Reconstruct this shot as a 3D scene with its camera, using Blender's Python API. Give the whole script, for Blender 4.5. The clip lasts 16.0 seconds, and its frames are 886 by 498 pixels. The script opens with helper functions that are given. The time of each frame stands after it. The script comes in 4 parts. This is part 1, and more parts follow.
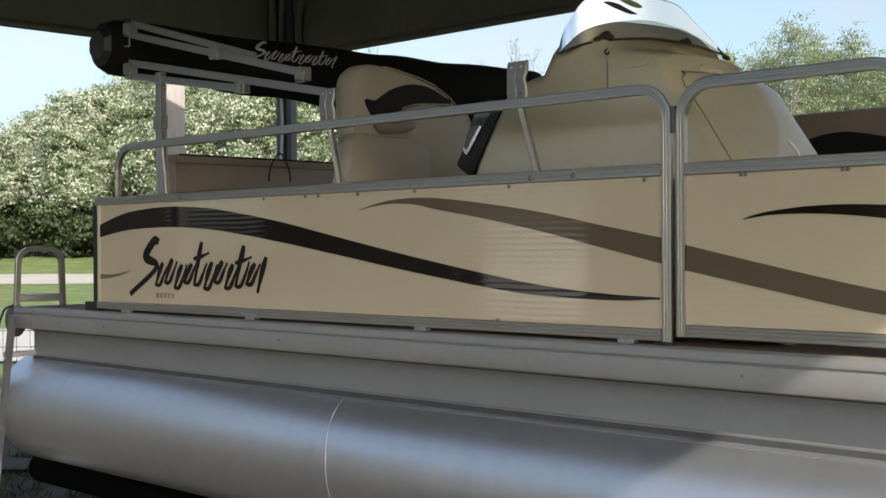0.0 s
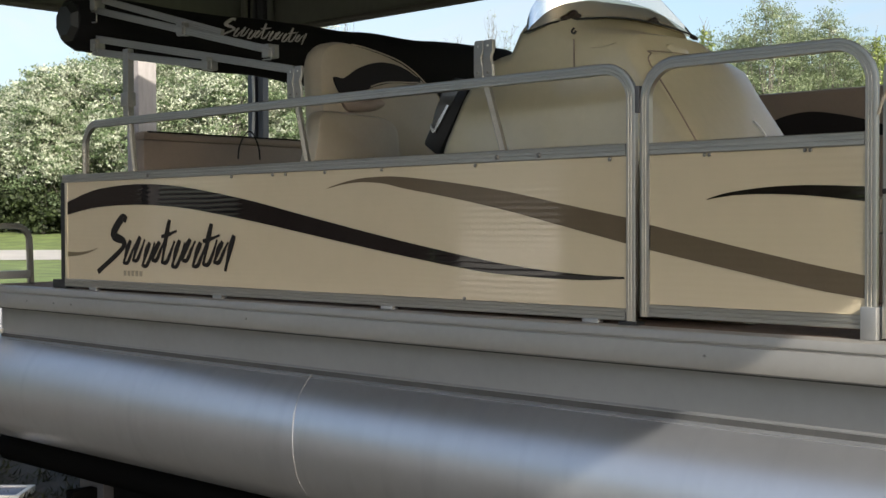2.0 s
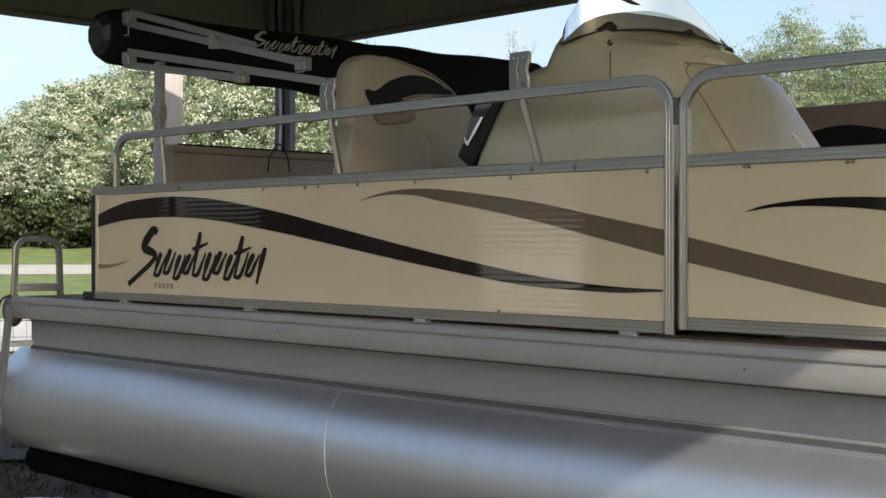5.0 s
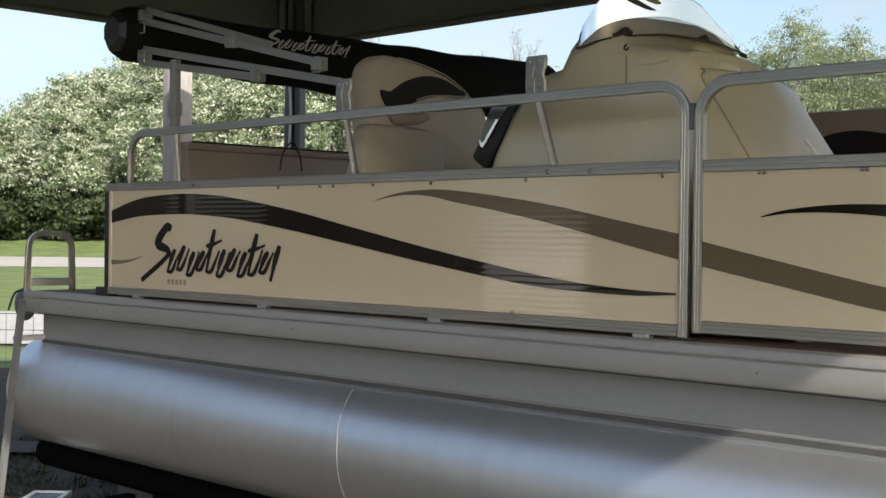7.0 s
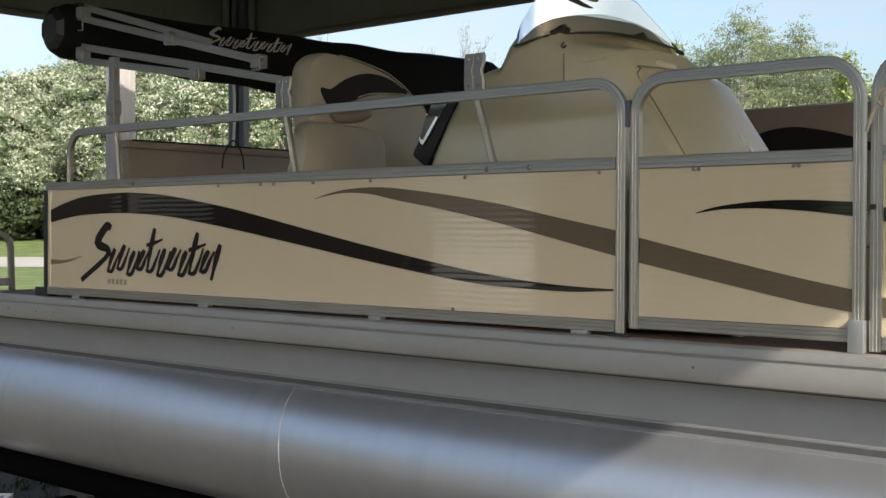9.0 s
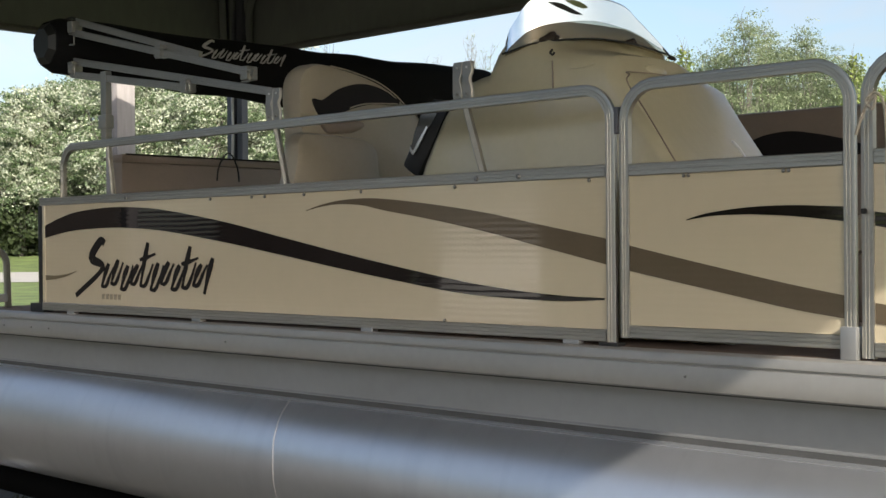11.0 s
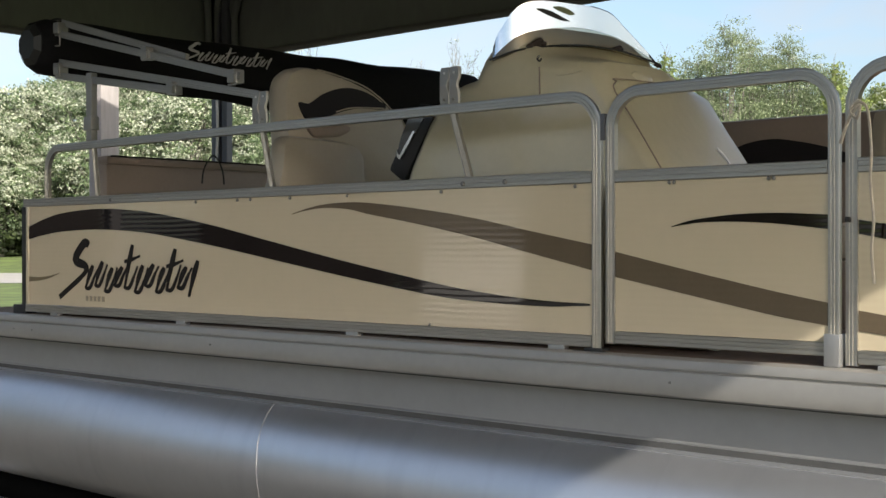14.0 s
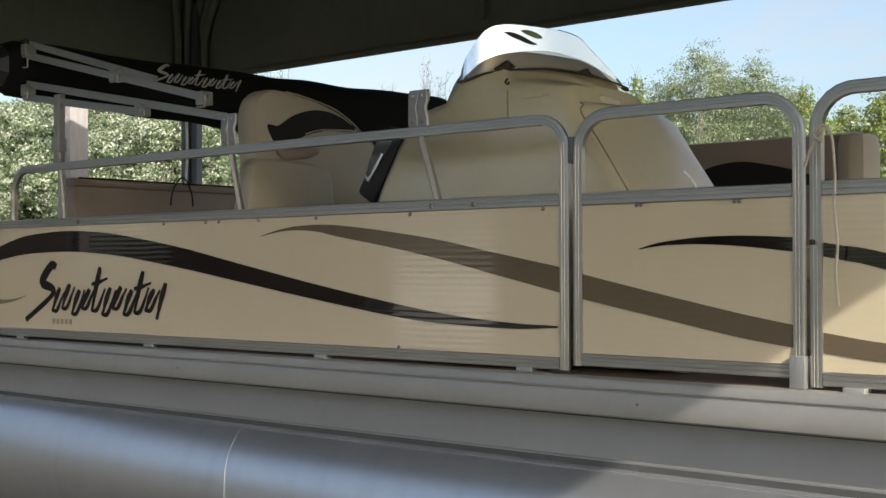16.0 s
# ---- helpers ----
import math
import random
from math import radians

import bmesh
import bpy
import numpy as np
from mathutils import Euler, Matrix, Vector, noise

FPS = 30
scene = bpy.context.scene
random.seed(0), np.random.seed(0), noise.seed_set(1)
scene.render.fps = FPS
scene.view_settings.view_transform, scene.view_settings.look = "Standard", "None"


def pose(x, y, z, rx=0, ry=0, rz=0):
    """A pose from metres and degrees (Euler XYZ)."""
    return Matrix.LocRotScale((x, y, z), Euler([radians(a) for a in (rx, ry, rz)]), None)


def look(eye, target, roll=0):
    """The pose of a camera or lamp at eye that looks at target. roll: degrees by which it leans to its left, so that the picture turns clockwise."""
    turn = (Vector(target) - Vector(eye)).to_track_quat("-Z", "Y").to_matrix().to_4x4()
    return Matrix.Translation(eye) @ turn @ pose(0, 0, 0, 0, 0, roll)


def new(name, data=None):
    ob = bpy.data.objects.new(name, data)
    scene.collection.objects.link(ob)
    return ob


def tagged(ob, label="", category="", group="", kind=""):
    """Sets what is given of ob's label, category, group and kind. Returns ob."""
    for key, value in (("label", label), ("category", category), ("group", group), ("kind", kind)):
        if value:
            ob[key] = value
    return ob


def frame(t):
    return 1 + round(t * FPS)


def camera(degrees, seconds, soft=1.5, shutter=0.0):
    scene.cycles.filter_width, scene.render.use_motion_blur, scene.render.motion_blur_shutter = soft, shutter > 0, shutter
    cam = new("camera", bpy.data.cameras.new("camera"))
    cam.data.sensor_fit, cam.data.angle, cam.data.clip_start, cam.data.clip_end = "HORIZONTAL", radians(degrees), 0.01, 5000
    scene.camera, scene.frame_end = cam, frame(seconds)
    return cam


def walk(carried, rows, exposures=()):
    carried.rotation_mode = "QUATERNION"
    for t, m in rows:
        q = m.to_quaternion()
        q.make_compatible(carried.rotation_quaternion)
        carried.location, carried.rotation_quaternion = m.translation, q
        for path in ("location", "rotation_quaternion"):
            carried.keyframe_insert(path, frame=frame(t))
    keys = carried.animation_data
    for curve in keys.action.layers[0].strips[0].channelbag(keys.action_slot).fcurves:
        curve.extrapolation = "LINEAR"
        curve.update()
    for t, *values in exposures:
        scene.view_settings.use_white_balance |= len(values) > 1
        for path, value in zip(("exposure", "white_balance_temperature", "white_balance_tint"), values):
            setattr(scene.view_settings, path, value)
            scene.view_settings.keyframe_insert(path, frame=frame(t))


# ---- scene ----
import itertools
cam = camera(38.65, 16.0, soft=1.5)
DECK = 1.35  # deck height above the ground
walk(cam, [
    (0.0, pose(2.428, -3.545, 1.674, 89.892, 0.347, 44.827)),
    (0.5, pose(2.437, -3.532, 1.685, 88.471, -0.014, 45.754)),
    (1.0, pose(2.447, -3.533, 1.665, 88.924, 0.412, 45.216)),
    (1.5, pose(2.453, -3.506, 1.672, 89.035, -0.208, 44.310)),
    (2.0, pose(2.456, -3.516, 1.683, 88.828, 0.206, 43.787)),
    (2.5, pose(2.446, -3.522, 1.684, 89.605, 0.483, 44.045)),
    (3.0, pose(2.432, -3.524, 1.680, 89.237, 0.274, 44.481)),
    (3.5, pose(2.419, -3.523, 1.676, 89.151, -0.051, 44.947)),
    (4.0, pose(2.419, -3.537, 1.680, 89.015, 0.089, 44.803)),
    (4.2, pose(2.416, -3.527, 1.664, 89.294, 0.488, 44.900)),
    (6.3, pose(2.384, -3.588, 1.683, 89.413, -0.971, 44.507)),
    (6.5, pose(2.389, -3.596, 1.684, 89.092, -0.882, 44.714)),
    (7.0, pose(2.395, -3.612, 1.684, 89.410, -0.613, 44.714)),
    (7.5, pose(2.410, -3.624, 1.682, 89.145, -0.491, 43.671)),
    (8.0, pose(2.416, -3.616, 1.684, 89.271, -0.573, 42.683)),
    (10.3, pose(2.441, -3.526, 1.690, 89.198, 0.469, 43.047)),
    (10.5, pose(2.440, -3.515, 1.691, 89.128, 0.465, 43.361)),
    (11.0, pose(2.449, -3.503, 1.691, 89.710, 0.541, 42.917)),
    (11.5, pose(2.451, -3.504, 1.692, 89.756, 0.203, 42.568)),
    (12.0, pose(2.453, -3.510, 1.691, 89.695, 0.302, 42.470)),
    (12.5, pose(2.454, -3.518, 1.689, 89.510, 0.486, 42.319)),
    (13.0, pose(2.451, -3.519, 1.692, 89.661, 0.246, 41.936)),
    (13.5, pose(2.446, -3.523, 1.694, 89.724, 0.137, 42.099)),
    (14.0, pose(2.446, -3.522, 1.693, 89.891, 0.093, 42.099)),
    (14.5, pose(2.452, -3.517, 1.695, 89.884, 0.443, 41.564)),
    (15.0, pose(2.464, -3.514, 1.697, 90.283, 0.223, 40.584)),
    (15.5, pose(2.463, -3.508, 1.697, 90.462, 0.018, 39.895)),
    (16.0, pose(2.458, -3.516, 1.698, 90.845, 0.131, 40.826)),
], exposures=[(0.0, 0.5), (16.0, 0.5)])

# ---- light ----
SUN_DIR = Vector((1.0, -0.42, 0.66)).normalized()  # towards the sun
world = bpy.data.worlds.new("sky")
scene.world = world
world.use_nodes = True
wn, wl = world.node_tree.nodes, world.node_tree.links
wn.clear()
sky = wn.new("ShaderNodeTexSky")
sky.sky_type = "NISHITA"
sky.sun_disc = False
sky.sun_elevation = math.asin(SUN_DIR.z)
sky.sun_rotation = math.atan2(SUN_DIR.x, SUN_DIR.y)
sky.air_density, sky.dust_density, sky.ozone_density = 1.0, 3.4, 1.05
bg = wn.new("ShaderNodeBackground")
bg.inputs["Strength"].default_value = 0.168
wo = wn.new("ShaderNodeOutputWorld")
# thin high cloud that pales the blue in soft streaks
sky_co = wn.new("ShaderNodeTexCoord")
sky_map = wn.new("ShaderNodeMapping")
sky_map.inputs["Scale"].default_value = (2.2, 2.2, 7.0)
sky_map.inputs["Rotation"].default_value = (0.25, 0.15, 0.0)
cirrus = wn.new("ShaderNodeTexNoise")
cirrus.inputs["Scale"].default_value = 2.4
cirrus.inputs["Detail"].default_value = 5.0
cirrus.inputs["Distortion"].default_value = 0.6
cover = wn.new("ShaderNodeMapRange")
cover.inputs["From Min"].default_value, cover.inputs["From Max"].default_value = 0.42, 0.72
cover.inputs["To Min"].default_value, cover.inputs["To Max"].default_value = 0.0, 0.62
pale = wn.new("ShaderNodeRGBToBW")
veil = wn.new("ShaderNodeMix")
veil.data_type = "RGBA"
wl.new(sky_co.outputs["Generated"], sky_map.inputs["Vector"])
wl.new(sky_map.outputs[0], cirrus.inputs["Vector"])
wl.new(cirrus.outputs[0], cover.inputs["Value"])
wl.new(sky.outputs[0], pale.inputs[0])
wl.new(cover.outputs[0], veil.inputs[0])
wl.new(sky.outputs[0], veil.inputs[6])
wl.new(pale.outputs[0], veil.inputs[7])
wl.new(veil.outputs[2], bg.inputs[0])
wl.new(bg.outputs[0], wo.inputs[0])
sun_data = bpy.data.lights.new("sun", "SUN")
sun_data.energy, sun_data.angle, sun_data.color = 5.0, radians(0.6), (1.0, 0.93, 0.82)
sun = new("sun", sun_data)
sun.matrix_world = look(SUN_DIR * 30, (0, 0, 0))


# ---- materials ----
def material(name, base, rough=0.6, metal=0.0, vary=0.15, scale=6.0, bump=0.0, bump_scale=80.0, stretch=(1, 1, 1),
             coat=0.0, dark=None, random_tint=0.0, spec=0.5, ribs=0.0):
    """A principled surface whose colour drifts at two scales, with fine relief."""
    m = bpy.data.materials.new(name)
    m.use_nodes = True
    n, l = m.node_tree.nodes, m.node_tree.links
    p = n["Principled BSDF"]
    p.inputs["Roughness"].default_value = rough
    p.inputs["Metallic"].default_value = metal
    p.inputs["Coat Weight"].default_value = coat
    p.inputs["Coat Roughness"].default_value = 0.04
    p.inputs["Coat IOR"].default_value = 1.7
    p.inputs["Specular IOR Level"].default_value = spec
    tc = n.new("ShaderNodeTexCoord")
    mp = n.new("ShaderNodeMapping")
    mp.inputs["Scale"].default_value = stretch
    l.new(tc.outputs["Object"], mp.inputs[0])
    big = n.new("ShaderNodeTexNoise")
    big.inputs["Scale"].default_value, big.inputs["Detail"].default_value = scale, 5.0
    fine = n.new("ShaderNodeTexNoise")
    fine.inputs["Scale"].default_value, fine.inputs["Detail"].default_value = scale * 14, 3.0
    l.new(mp.outputs[0], big.inputs[0])
    l.new(mp.outputs[0], fine.inputs[0])
    add = n.new("ShaderNodeMath")
    add.operation = "MULTIPLY_ADD"
    l.new(fine.outputs[0], add.inputs[0])
    add.inputs[1].default_value = 0.45
    l.new(big.outputs[0], add.inputs[2])
    ramp = n.new("ShaderNodeValToRGB")
    ramp.color_ramp.elements[0].position, ramp.color_ramp.elements[1].position = 0.45, 1.0
    c0 = dark if dark else tuple(c * (1 - vary) for c in base)
    c1 = tuple(min(1.0, c * (1 + vary)) for c in base)
    ramp.color_ramp.elements[0].color, ramp.color_ramp.elements[1].color = (*c0, 1), (*c1, 1)
    l.new(add.outputs[0], ramp.inputs[0])
    colour = ramp.outputs[0]
    if random_tint:
        info = n.new("ShaderNodeNewGeometry")
        hsv = n.new("ShaderNodeHueSaturation")
        mr = n.new("ShaderNodeMapRange")
        mr.inputs["To Min"].default_value, mr.inputs["To Max"].default_value = 1 - random_tint, 1 + random_tint
        l.new(info.outputs["Random Per Island"], mr.inputs["Value"])
        l.new(mr.outputs[0], hsv.inputs["Value"])
        l.new(colour, hsv.inputs["Color"])
        colour = hsv.outputs[0]
    l.new(colour, p.inputs["Base Color"])
    rr = n.new("ShaderNodeMapRange")
    rr.inputs["To Min"].default_value, rr.inputs["To Max"].default_value = rough * 0.85, min(1.0, rough * 1.2)
    l.new(big.outputs[0], rr.inputs["Value"])
    l.new(rr.outputs[0], p.inputs["Roughness"])
    if ribs:
        wv = n.new("ShaderNodeTexWave")
        wv.bands_direction = "Z"
        wv.inputs["Scale"].default_value, wv.inputs["Distortion"].default_value = 14.0, 1.5
        wv.inputs["Detail"].default_value, wv.inputs["Detail Scale"].default_value = 1.0, 0.3
        l.new(tc.outputs["Object"], wv.inputs[0])
        rb = n.new("ShaderNodeBump")
        rb.inputs["Strength"].default_value, rb.inputs["Distance"].default_value = ribs, 0.002
        l.new(wv.outputs["Fac"], rb.inputs["Height"])
        l.new(rb.outputs[0], p.inputs["Normal"])
        l.new(rb.outputs[0], p.inputs["Coat Normal"])
    elif bump:
        b = n.new("ShaderNodeBump")
        b.inputs["Strength"].default_value, b.inputs["Distance"].default_value = bump, 0.004
        t = n.new("ShaderNodeTexNoise")
        t.inputs["Scale"].default_value, t.inputs["Detail"].default_value = bump_scale, 3.0
        l.new(mp.outputs[0], t.inputs[0])
        l.new(t.outputs[0], b.inputs["Height"])
        l.new(b.outputs[0], p.inputs["Normal"])
    return m


def leaf_material(name, c0, c1):
    m = bpy.data.materials.new(name)
    m.use_nodes = True
    n, l = m.node_tree.nodes, m.node_tree.links
    p = n["Principled BSDF"]
    p.inputs["Roughness"].default_value = 0.6
    info = n.new("ShaderNodeNewGeometry")
    ramp = n.new("ShaderNodeValToRGB")
    ramp.color_ramp.elements[0].color, ramp.color_ramp.elements[1].color = (*c0, 1), (*c1, 1)
    l.new(info.outputs["Random Per Island"], ramp.inputs[0])
    l.new(ramp.outputs[0], p.inputs["Base Color"])
    tr = n.new("ShaderNodeBsdfTranslucent")
    l.new(ramp.outputs[0], tr.inputs[0])
    mix = n.new("ShaderNodeMixShader")
    mix.inputs[0].default_value = 0.35
    l.new(p.outputs[0], mix.inputs[1])
    l.new(tr.outputs[0], mix.inputs[2])
    l.new(mix.outputs[0], n["Material Output"].inputs[0])
    return m


M_SKIN = material("cream_panel", (0.508, 0.434, 0.304), 0.30, 0.0, 0.04, 1.2, coat=1.0, ribs=0.075)
M_ALU = material("brushed_aluminium", (0.408, 0.392, 0.354), 0.37, 0.9, 0.08, 4.0, 0.05, 60.0, (1, 8, 8))
M_ALU_DULL = material("dull_aluminium", (0.42, 0.42, 0.41), 0.5, 0.75, 0.12, 3.0, 0.06, 50.0)
M_LOG = material("pontoon_aluminium", (0.60, 0.62, 0.65), 0.335, 0.87, 0.05, 1.2, 0.05, 5.0, (1.0, 1.0, 1.0))
M_TUBE = material("grey_painted_tube", (0.12, 0.125, 0.13), 0.6, 0, 0.12, 6.0)
M_GAP_SHADE = material("shaded_grey_metal", (0.065, 0.066, 0.066), 0.7, 0.2, 0.2, 6.0)
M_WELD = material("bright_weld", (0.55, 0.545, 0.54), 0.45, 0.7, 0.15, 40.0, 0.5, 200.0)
M_ARM = material("grey_anodised_arm", (0.27, 0.27, 0.262), 0.45, 0.6, 0.08, 4.0)
M_RUB = material("rub_rail_metal", (0.335, 0.326, 0.305), 0.5, 0.65, 0.08, 2.0)
M_SKIRT = material("mill_finish_skirt", (0.35, 0.352, 0.348), 0.5, 0.8, 0.07, 1.5, 0.04, 30.0)
M_BLACK = material("black_vinyl_stripe", (0.010, 0.007, 0.007), 0.24, 0, 0.2, 6.0, coat=0.8, spec=0.0, ribs=0.08)
M_BROWN = material("brown_vinyl_stripe", (0.105, 0.080, 0.052), 0.25, 0, 0.08, 6.0, coat=0.45, spec=0.2, ribs=0.06)
M_GOLD = material("olive_vinyl_stripe", (0.14, 0.11, 0.06), 0.3, 0, 0.08, 6.0)
M_OLIVE_REFLECTION = material("olive_reflection", (0.13, 0.15, 0.06), 0.4, 0, 0.4, 60.0)
M_INK = material("logo_ink", (0.012, 0.009, 0.008), 0.5, spec=0.15)
M_GREYINK = material("faded_number_ink", (0.26, 0.22, 0.16), 0.4)
M_CARPET = material("brown_marine_carpet", (0.14, 0.095, 0.07), 0.95, 0, 0.3, 30.0, 0.6, 300.0)
M_GEL = material("cream_gelcoat", (0.43, 0.392, 0.275), 0.36, 0, 0.07, 2.2, coat=0.32)
M_VINYL = material("tan_seat_vinyl", (0.335, 0.298, 0.238), 0.5, 0, 0.06, 4.0, 0.12, 160.0)
M_VINYL_D = material("taupe_seat_vinyl", (0.215, 0.172, 0.142), 0.5, 0, 0.08, 4.0, 0.12, 160.0)
M_BLACKVINYL = material("black_seat_vinyl", (0.010, 0.008, 0.009), 0.65, 0, 0.2, 4.0, 0.1, 160.0, spec=0.25)
M_CANVAS = material("black_boot_canvas", (0.005, 0.005, 0.006), 0.95, 0, 0.3, 5.0, 0.5, 14.0, spec=0.2)
M_CAP = material("dark_grey_canvas_end", (0.009, 0.010, 0.010), 0.45, 0, 0.3, 12.0, 0.2, 30.0)
M_WHITEINK = material("pale_print", (0.30, 0.30, 0.31), 0.7)
M_RUBBER = material("black_rubber", (0.015, 0.015, 0.015), 0.7, 0, 0.2, 10.0)
M_CHROME = material("chrome", (0.85, 0.85, 0.86), 0.08, 1.0, 0.02, 5.0)
M_CLAMP = material("brown_black_plastic", (0.022, 0.014, 0.010), 0.5, 0, 0.3, 40.0, spec=0.3)
M_GLOSSGREY = material("glossy_grey_plastic", (0.06, 0.062, 0.062), 0.18, 0, 0.2, 9.0, coat=0.6)
M_DASH = material("black_dash", (0.014, 0.014, 0.015), 0.4, 0, 0.2, 5.0, spec=0.3)
M_BOLT = material("steel_bolt", (0.22, 0.21, 0.20), 0.45, 0.8, 0.1, 30.0)
M_ROPE = material("tan_rope", (0.40, 0.36, 0.295), 0.9, 0, 0.15, 60.0, 0.5, 300.0)
M_TARP = material("dark_canopy_sheet", (0.125, 0.125, 0.108), 0.75, 0, 0.18, 1.2, 0.25, 8.0, (1, 1, 0.4))
M_HEM = material("canopy_hem", (0.12, 0.11, 0.10), 0.7, 0, 0.15, 3.0)
M_STEEL = material("painted_steel_post", (0.10, 0.10, 0.11), 0.45, 0.4, 0.15, 6.0)
M_WOOD = material("weathered_post_wood", (0.33, 0.305, 0.295), 0.85, 0, 0.18, 5.0, 0.4, 40.0, (5, 5, 0.6))
M_GRASS = material("lawn", (0.115, 0.158, 0.045), 0.95, 0, 0.45, 0.9, 0.4, 40.0)
M_GRAVEL = material("earthy_gravel", (0.115, 0.112, 0.104), 0.97, 0, 0.3, 6.0, 0.8, 40.0)
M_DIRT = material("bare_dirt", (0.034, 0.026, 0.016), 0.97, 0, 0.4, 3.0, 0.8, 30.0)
M_CONC = material("pale_concrete", (0.41, 0.40, 0.385), 0.9, 0, 0.1, 1.0, 0.2, 40.0)
M_PAD = material("shade_dark_concrete", (0.034, 0.031, 0.024), 0.92, 0, 0.15, 2.0, 0.3, 50.0)
M_ROAD = material("country_road", (0.37, 0.355, 0.33), 0.9, 0, 0.12, 0.3, 0.2, 40.0)
M_TRAILER = material("trailer_frame_black", (0.003, 0.003, 0.003), 0.95, 0, 0.2, 8.0, spec=0.02)
M_BARK = material("bark", (0.15, 0.14, 0.125), 0.95, 0, 0.3, 8.0, 0.5, 40.0)
M_WHITEPAINT = material("white_paint", (0.62, 0.62, 0.61), 0.4, 0, 0.05, 5.0)
M_BLUE = material("dark_blue_plastic", (0.02, 0.03, 0.09), 0.4, 0, 0.1, 5.0)
M_BLOOM = leaf_material("cream_blossom", (0.36, 0.40, 0.29), (0.62, 0.655, 0.54))
M_LEAF = leaf_material("fresh_leaf", (0.095, 0.145, 0.075), (0.21, 0.28, 0.145))
M_LEAF_Y = leaf_material("spring_leaf", (0.125, 0.175, 0.08), (0.31, 0.365, 0.22))
M_LEAF_M = leaf_material("bright_leaf", (0.10, 0.15, 0.035), (0.30, 0.36, 0.11))
M_BARN = material("dark_barn_timber", (0.022, 0.019, 0.016), 0.85, 0, 0.25, 3.0, 0.4, 20.0, (6, 6, 0.5))
M_WEED = leaf_material("weed_blade", (0.018, 0.017, 0.009), (0.05, 0.055, 0.02))
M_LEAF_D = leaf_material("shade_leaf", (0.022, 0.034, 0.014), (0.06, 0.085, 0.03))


def glass_material():
    m = bpy.data.materials.new("tinted_acrylic")
    m.use_nodes = True
    n, l = m.node_tree.nodes, m.node_tree.links
    n.remove(n["Principled BSDF"])
    tr = n.new("ShaderNodeBsdfTransparent")
    tr.inputs[0].default_value = (0.74, 0.70, 0.62, 1)
    gl = n.new("ShaderNodeBsdfGlossy")
    gl.inputs["Roughness"].default_value = 0.04
    df = n.new("ShaderNodeBsdfTranslucent")
    df.inputs[0].default_value = (0.8, 0.82, 0.85, 1)
    haze = n.new("ShaderNodeMixShader")
    haze.inputs[0].default_value = 0.02
    l.new(tr.outputs[0], haze.inputs[1])
    l.new(df.outputs[0], haze.inputs[2])
    mix = n.new("ShaderNodeMixShader")
    mix.inputs[0].default_value = 0.05
    l.new(haze.outputs[0], mix.inputs[1])
    l.new(gl.outputs[0], mix.inputs[2])
    l.new(mix.outputs[0], n["Material Output"].inputs[0])
    return m


M_GLASS = glass_material()


def streak_log(m):
    """Dried water runs round the tube and short scuffs on it."""
    n, l = m.node_tree.nodes, m.node_tree.links
    p = n["Principled BSDF"]
    tc = n.new("ShaderNodeTexCoord")
    mp = n.new("ShaderNodeMapping")
    mp.inputs["Scale"].default_value = (5.0, 0.5, 0.5)
    l.new(tc.outputs["Object"], mp.inputs[0])
    runs = n.new("ShaderNodeTexNoise")
    runs.inputs["Scale"].default_value, runs.inputs["Detail"].default_value = 1.6, 4.0
    l.new(mp.outputs[0], runs.inputs[0])
    ramp = n.new("ShaderNodeValToRGB")
    ramp.color_ramp.elements[0].position, ramp.color_ramp.elements[1].position = 0.34, 0.46
    ramp.color_ramp.elements[0].color, ramp.color_ramp.elements[1].color = (0.945, 0.948, 0.955, 1), (1, 1, 1, 1)
    l.new(runs.outputs[0], ramp.inputs[0])
    base = p.inputs["Base Color"].links[0].from_socket
    mul = n.new("ShaderNodeMix")
    mul.data_type, mul.blend_type = "RGBA", "MULTIPLY"
    mul.inputs[0].default_value = 1.0
    l.new(base, mul.inputs[6])
    l.new(ramp.outputs[0], mul.inputs[7])
    l.new(mul.outputs[2], p.inputs["Base Color"])
    mp2 = n.new("ShaderNodeMapping")
    mp2.inputs["Scale"].default_value = (16.0, 5.0, 5.0)
    l.new(tc.outputs["Object"], mp2.inputs[0])
    dents = n.new("ShaderNodeTexVoronoi")
    dents.inputs["Scale"].default_value = 0.9
    l.new(mp2.outputs[0], dents.inputs[0])
    dr = n.new("ShaderNodeMapRange")
    dr.inputs["From Min"].default_value, dr.inputs["From Max"].default_value = 0.0, 0.16
    l.new(dents.outputs["Distance"], dr.inputs["Value"])
    b = n.new("ShaderNodeBump")
    b.inputs["Strength"].default_value, b.inputs["Distance"].default_value = 0.35, 0.002
    l.new(dr.outputs[0], b.inputs["Height"])
    l.new(p.inputs["Normal"].links[0].from_socket, b.inputs["Normal"])
    l.new(b.outputs[0], p.inputs["Normal"])


streak_log(M_LOG)


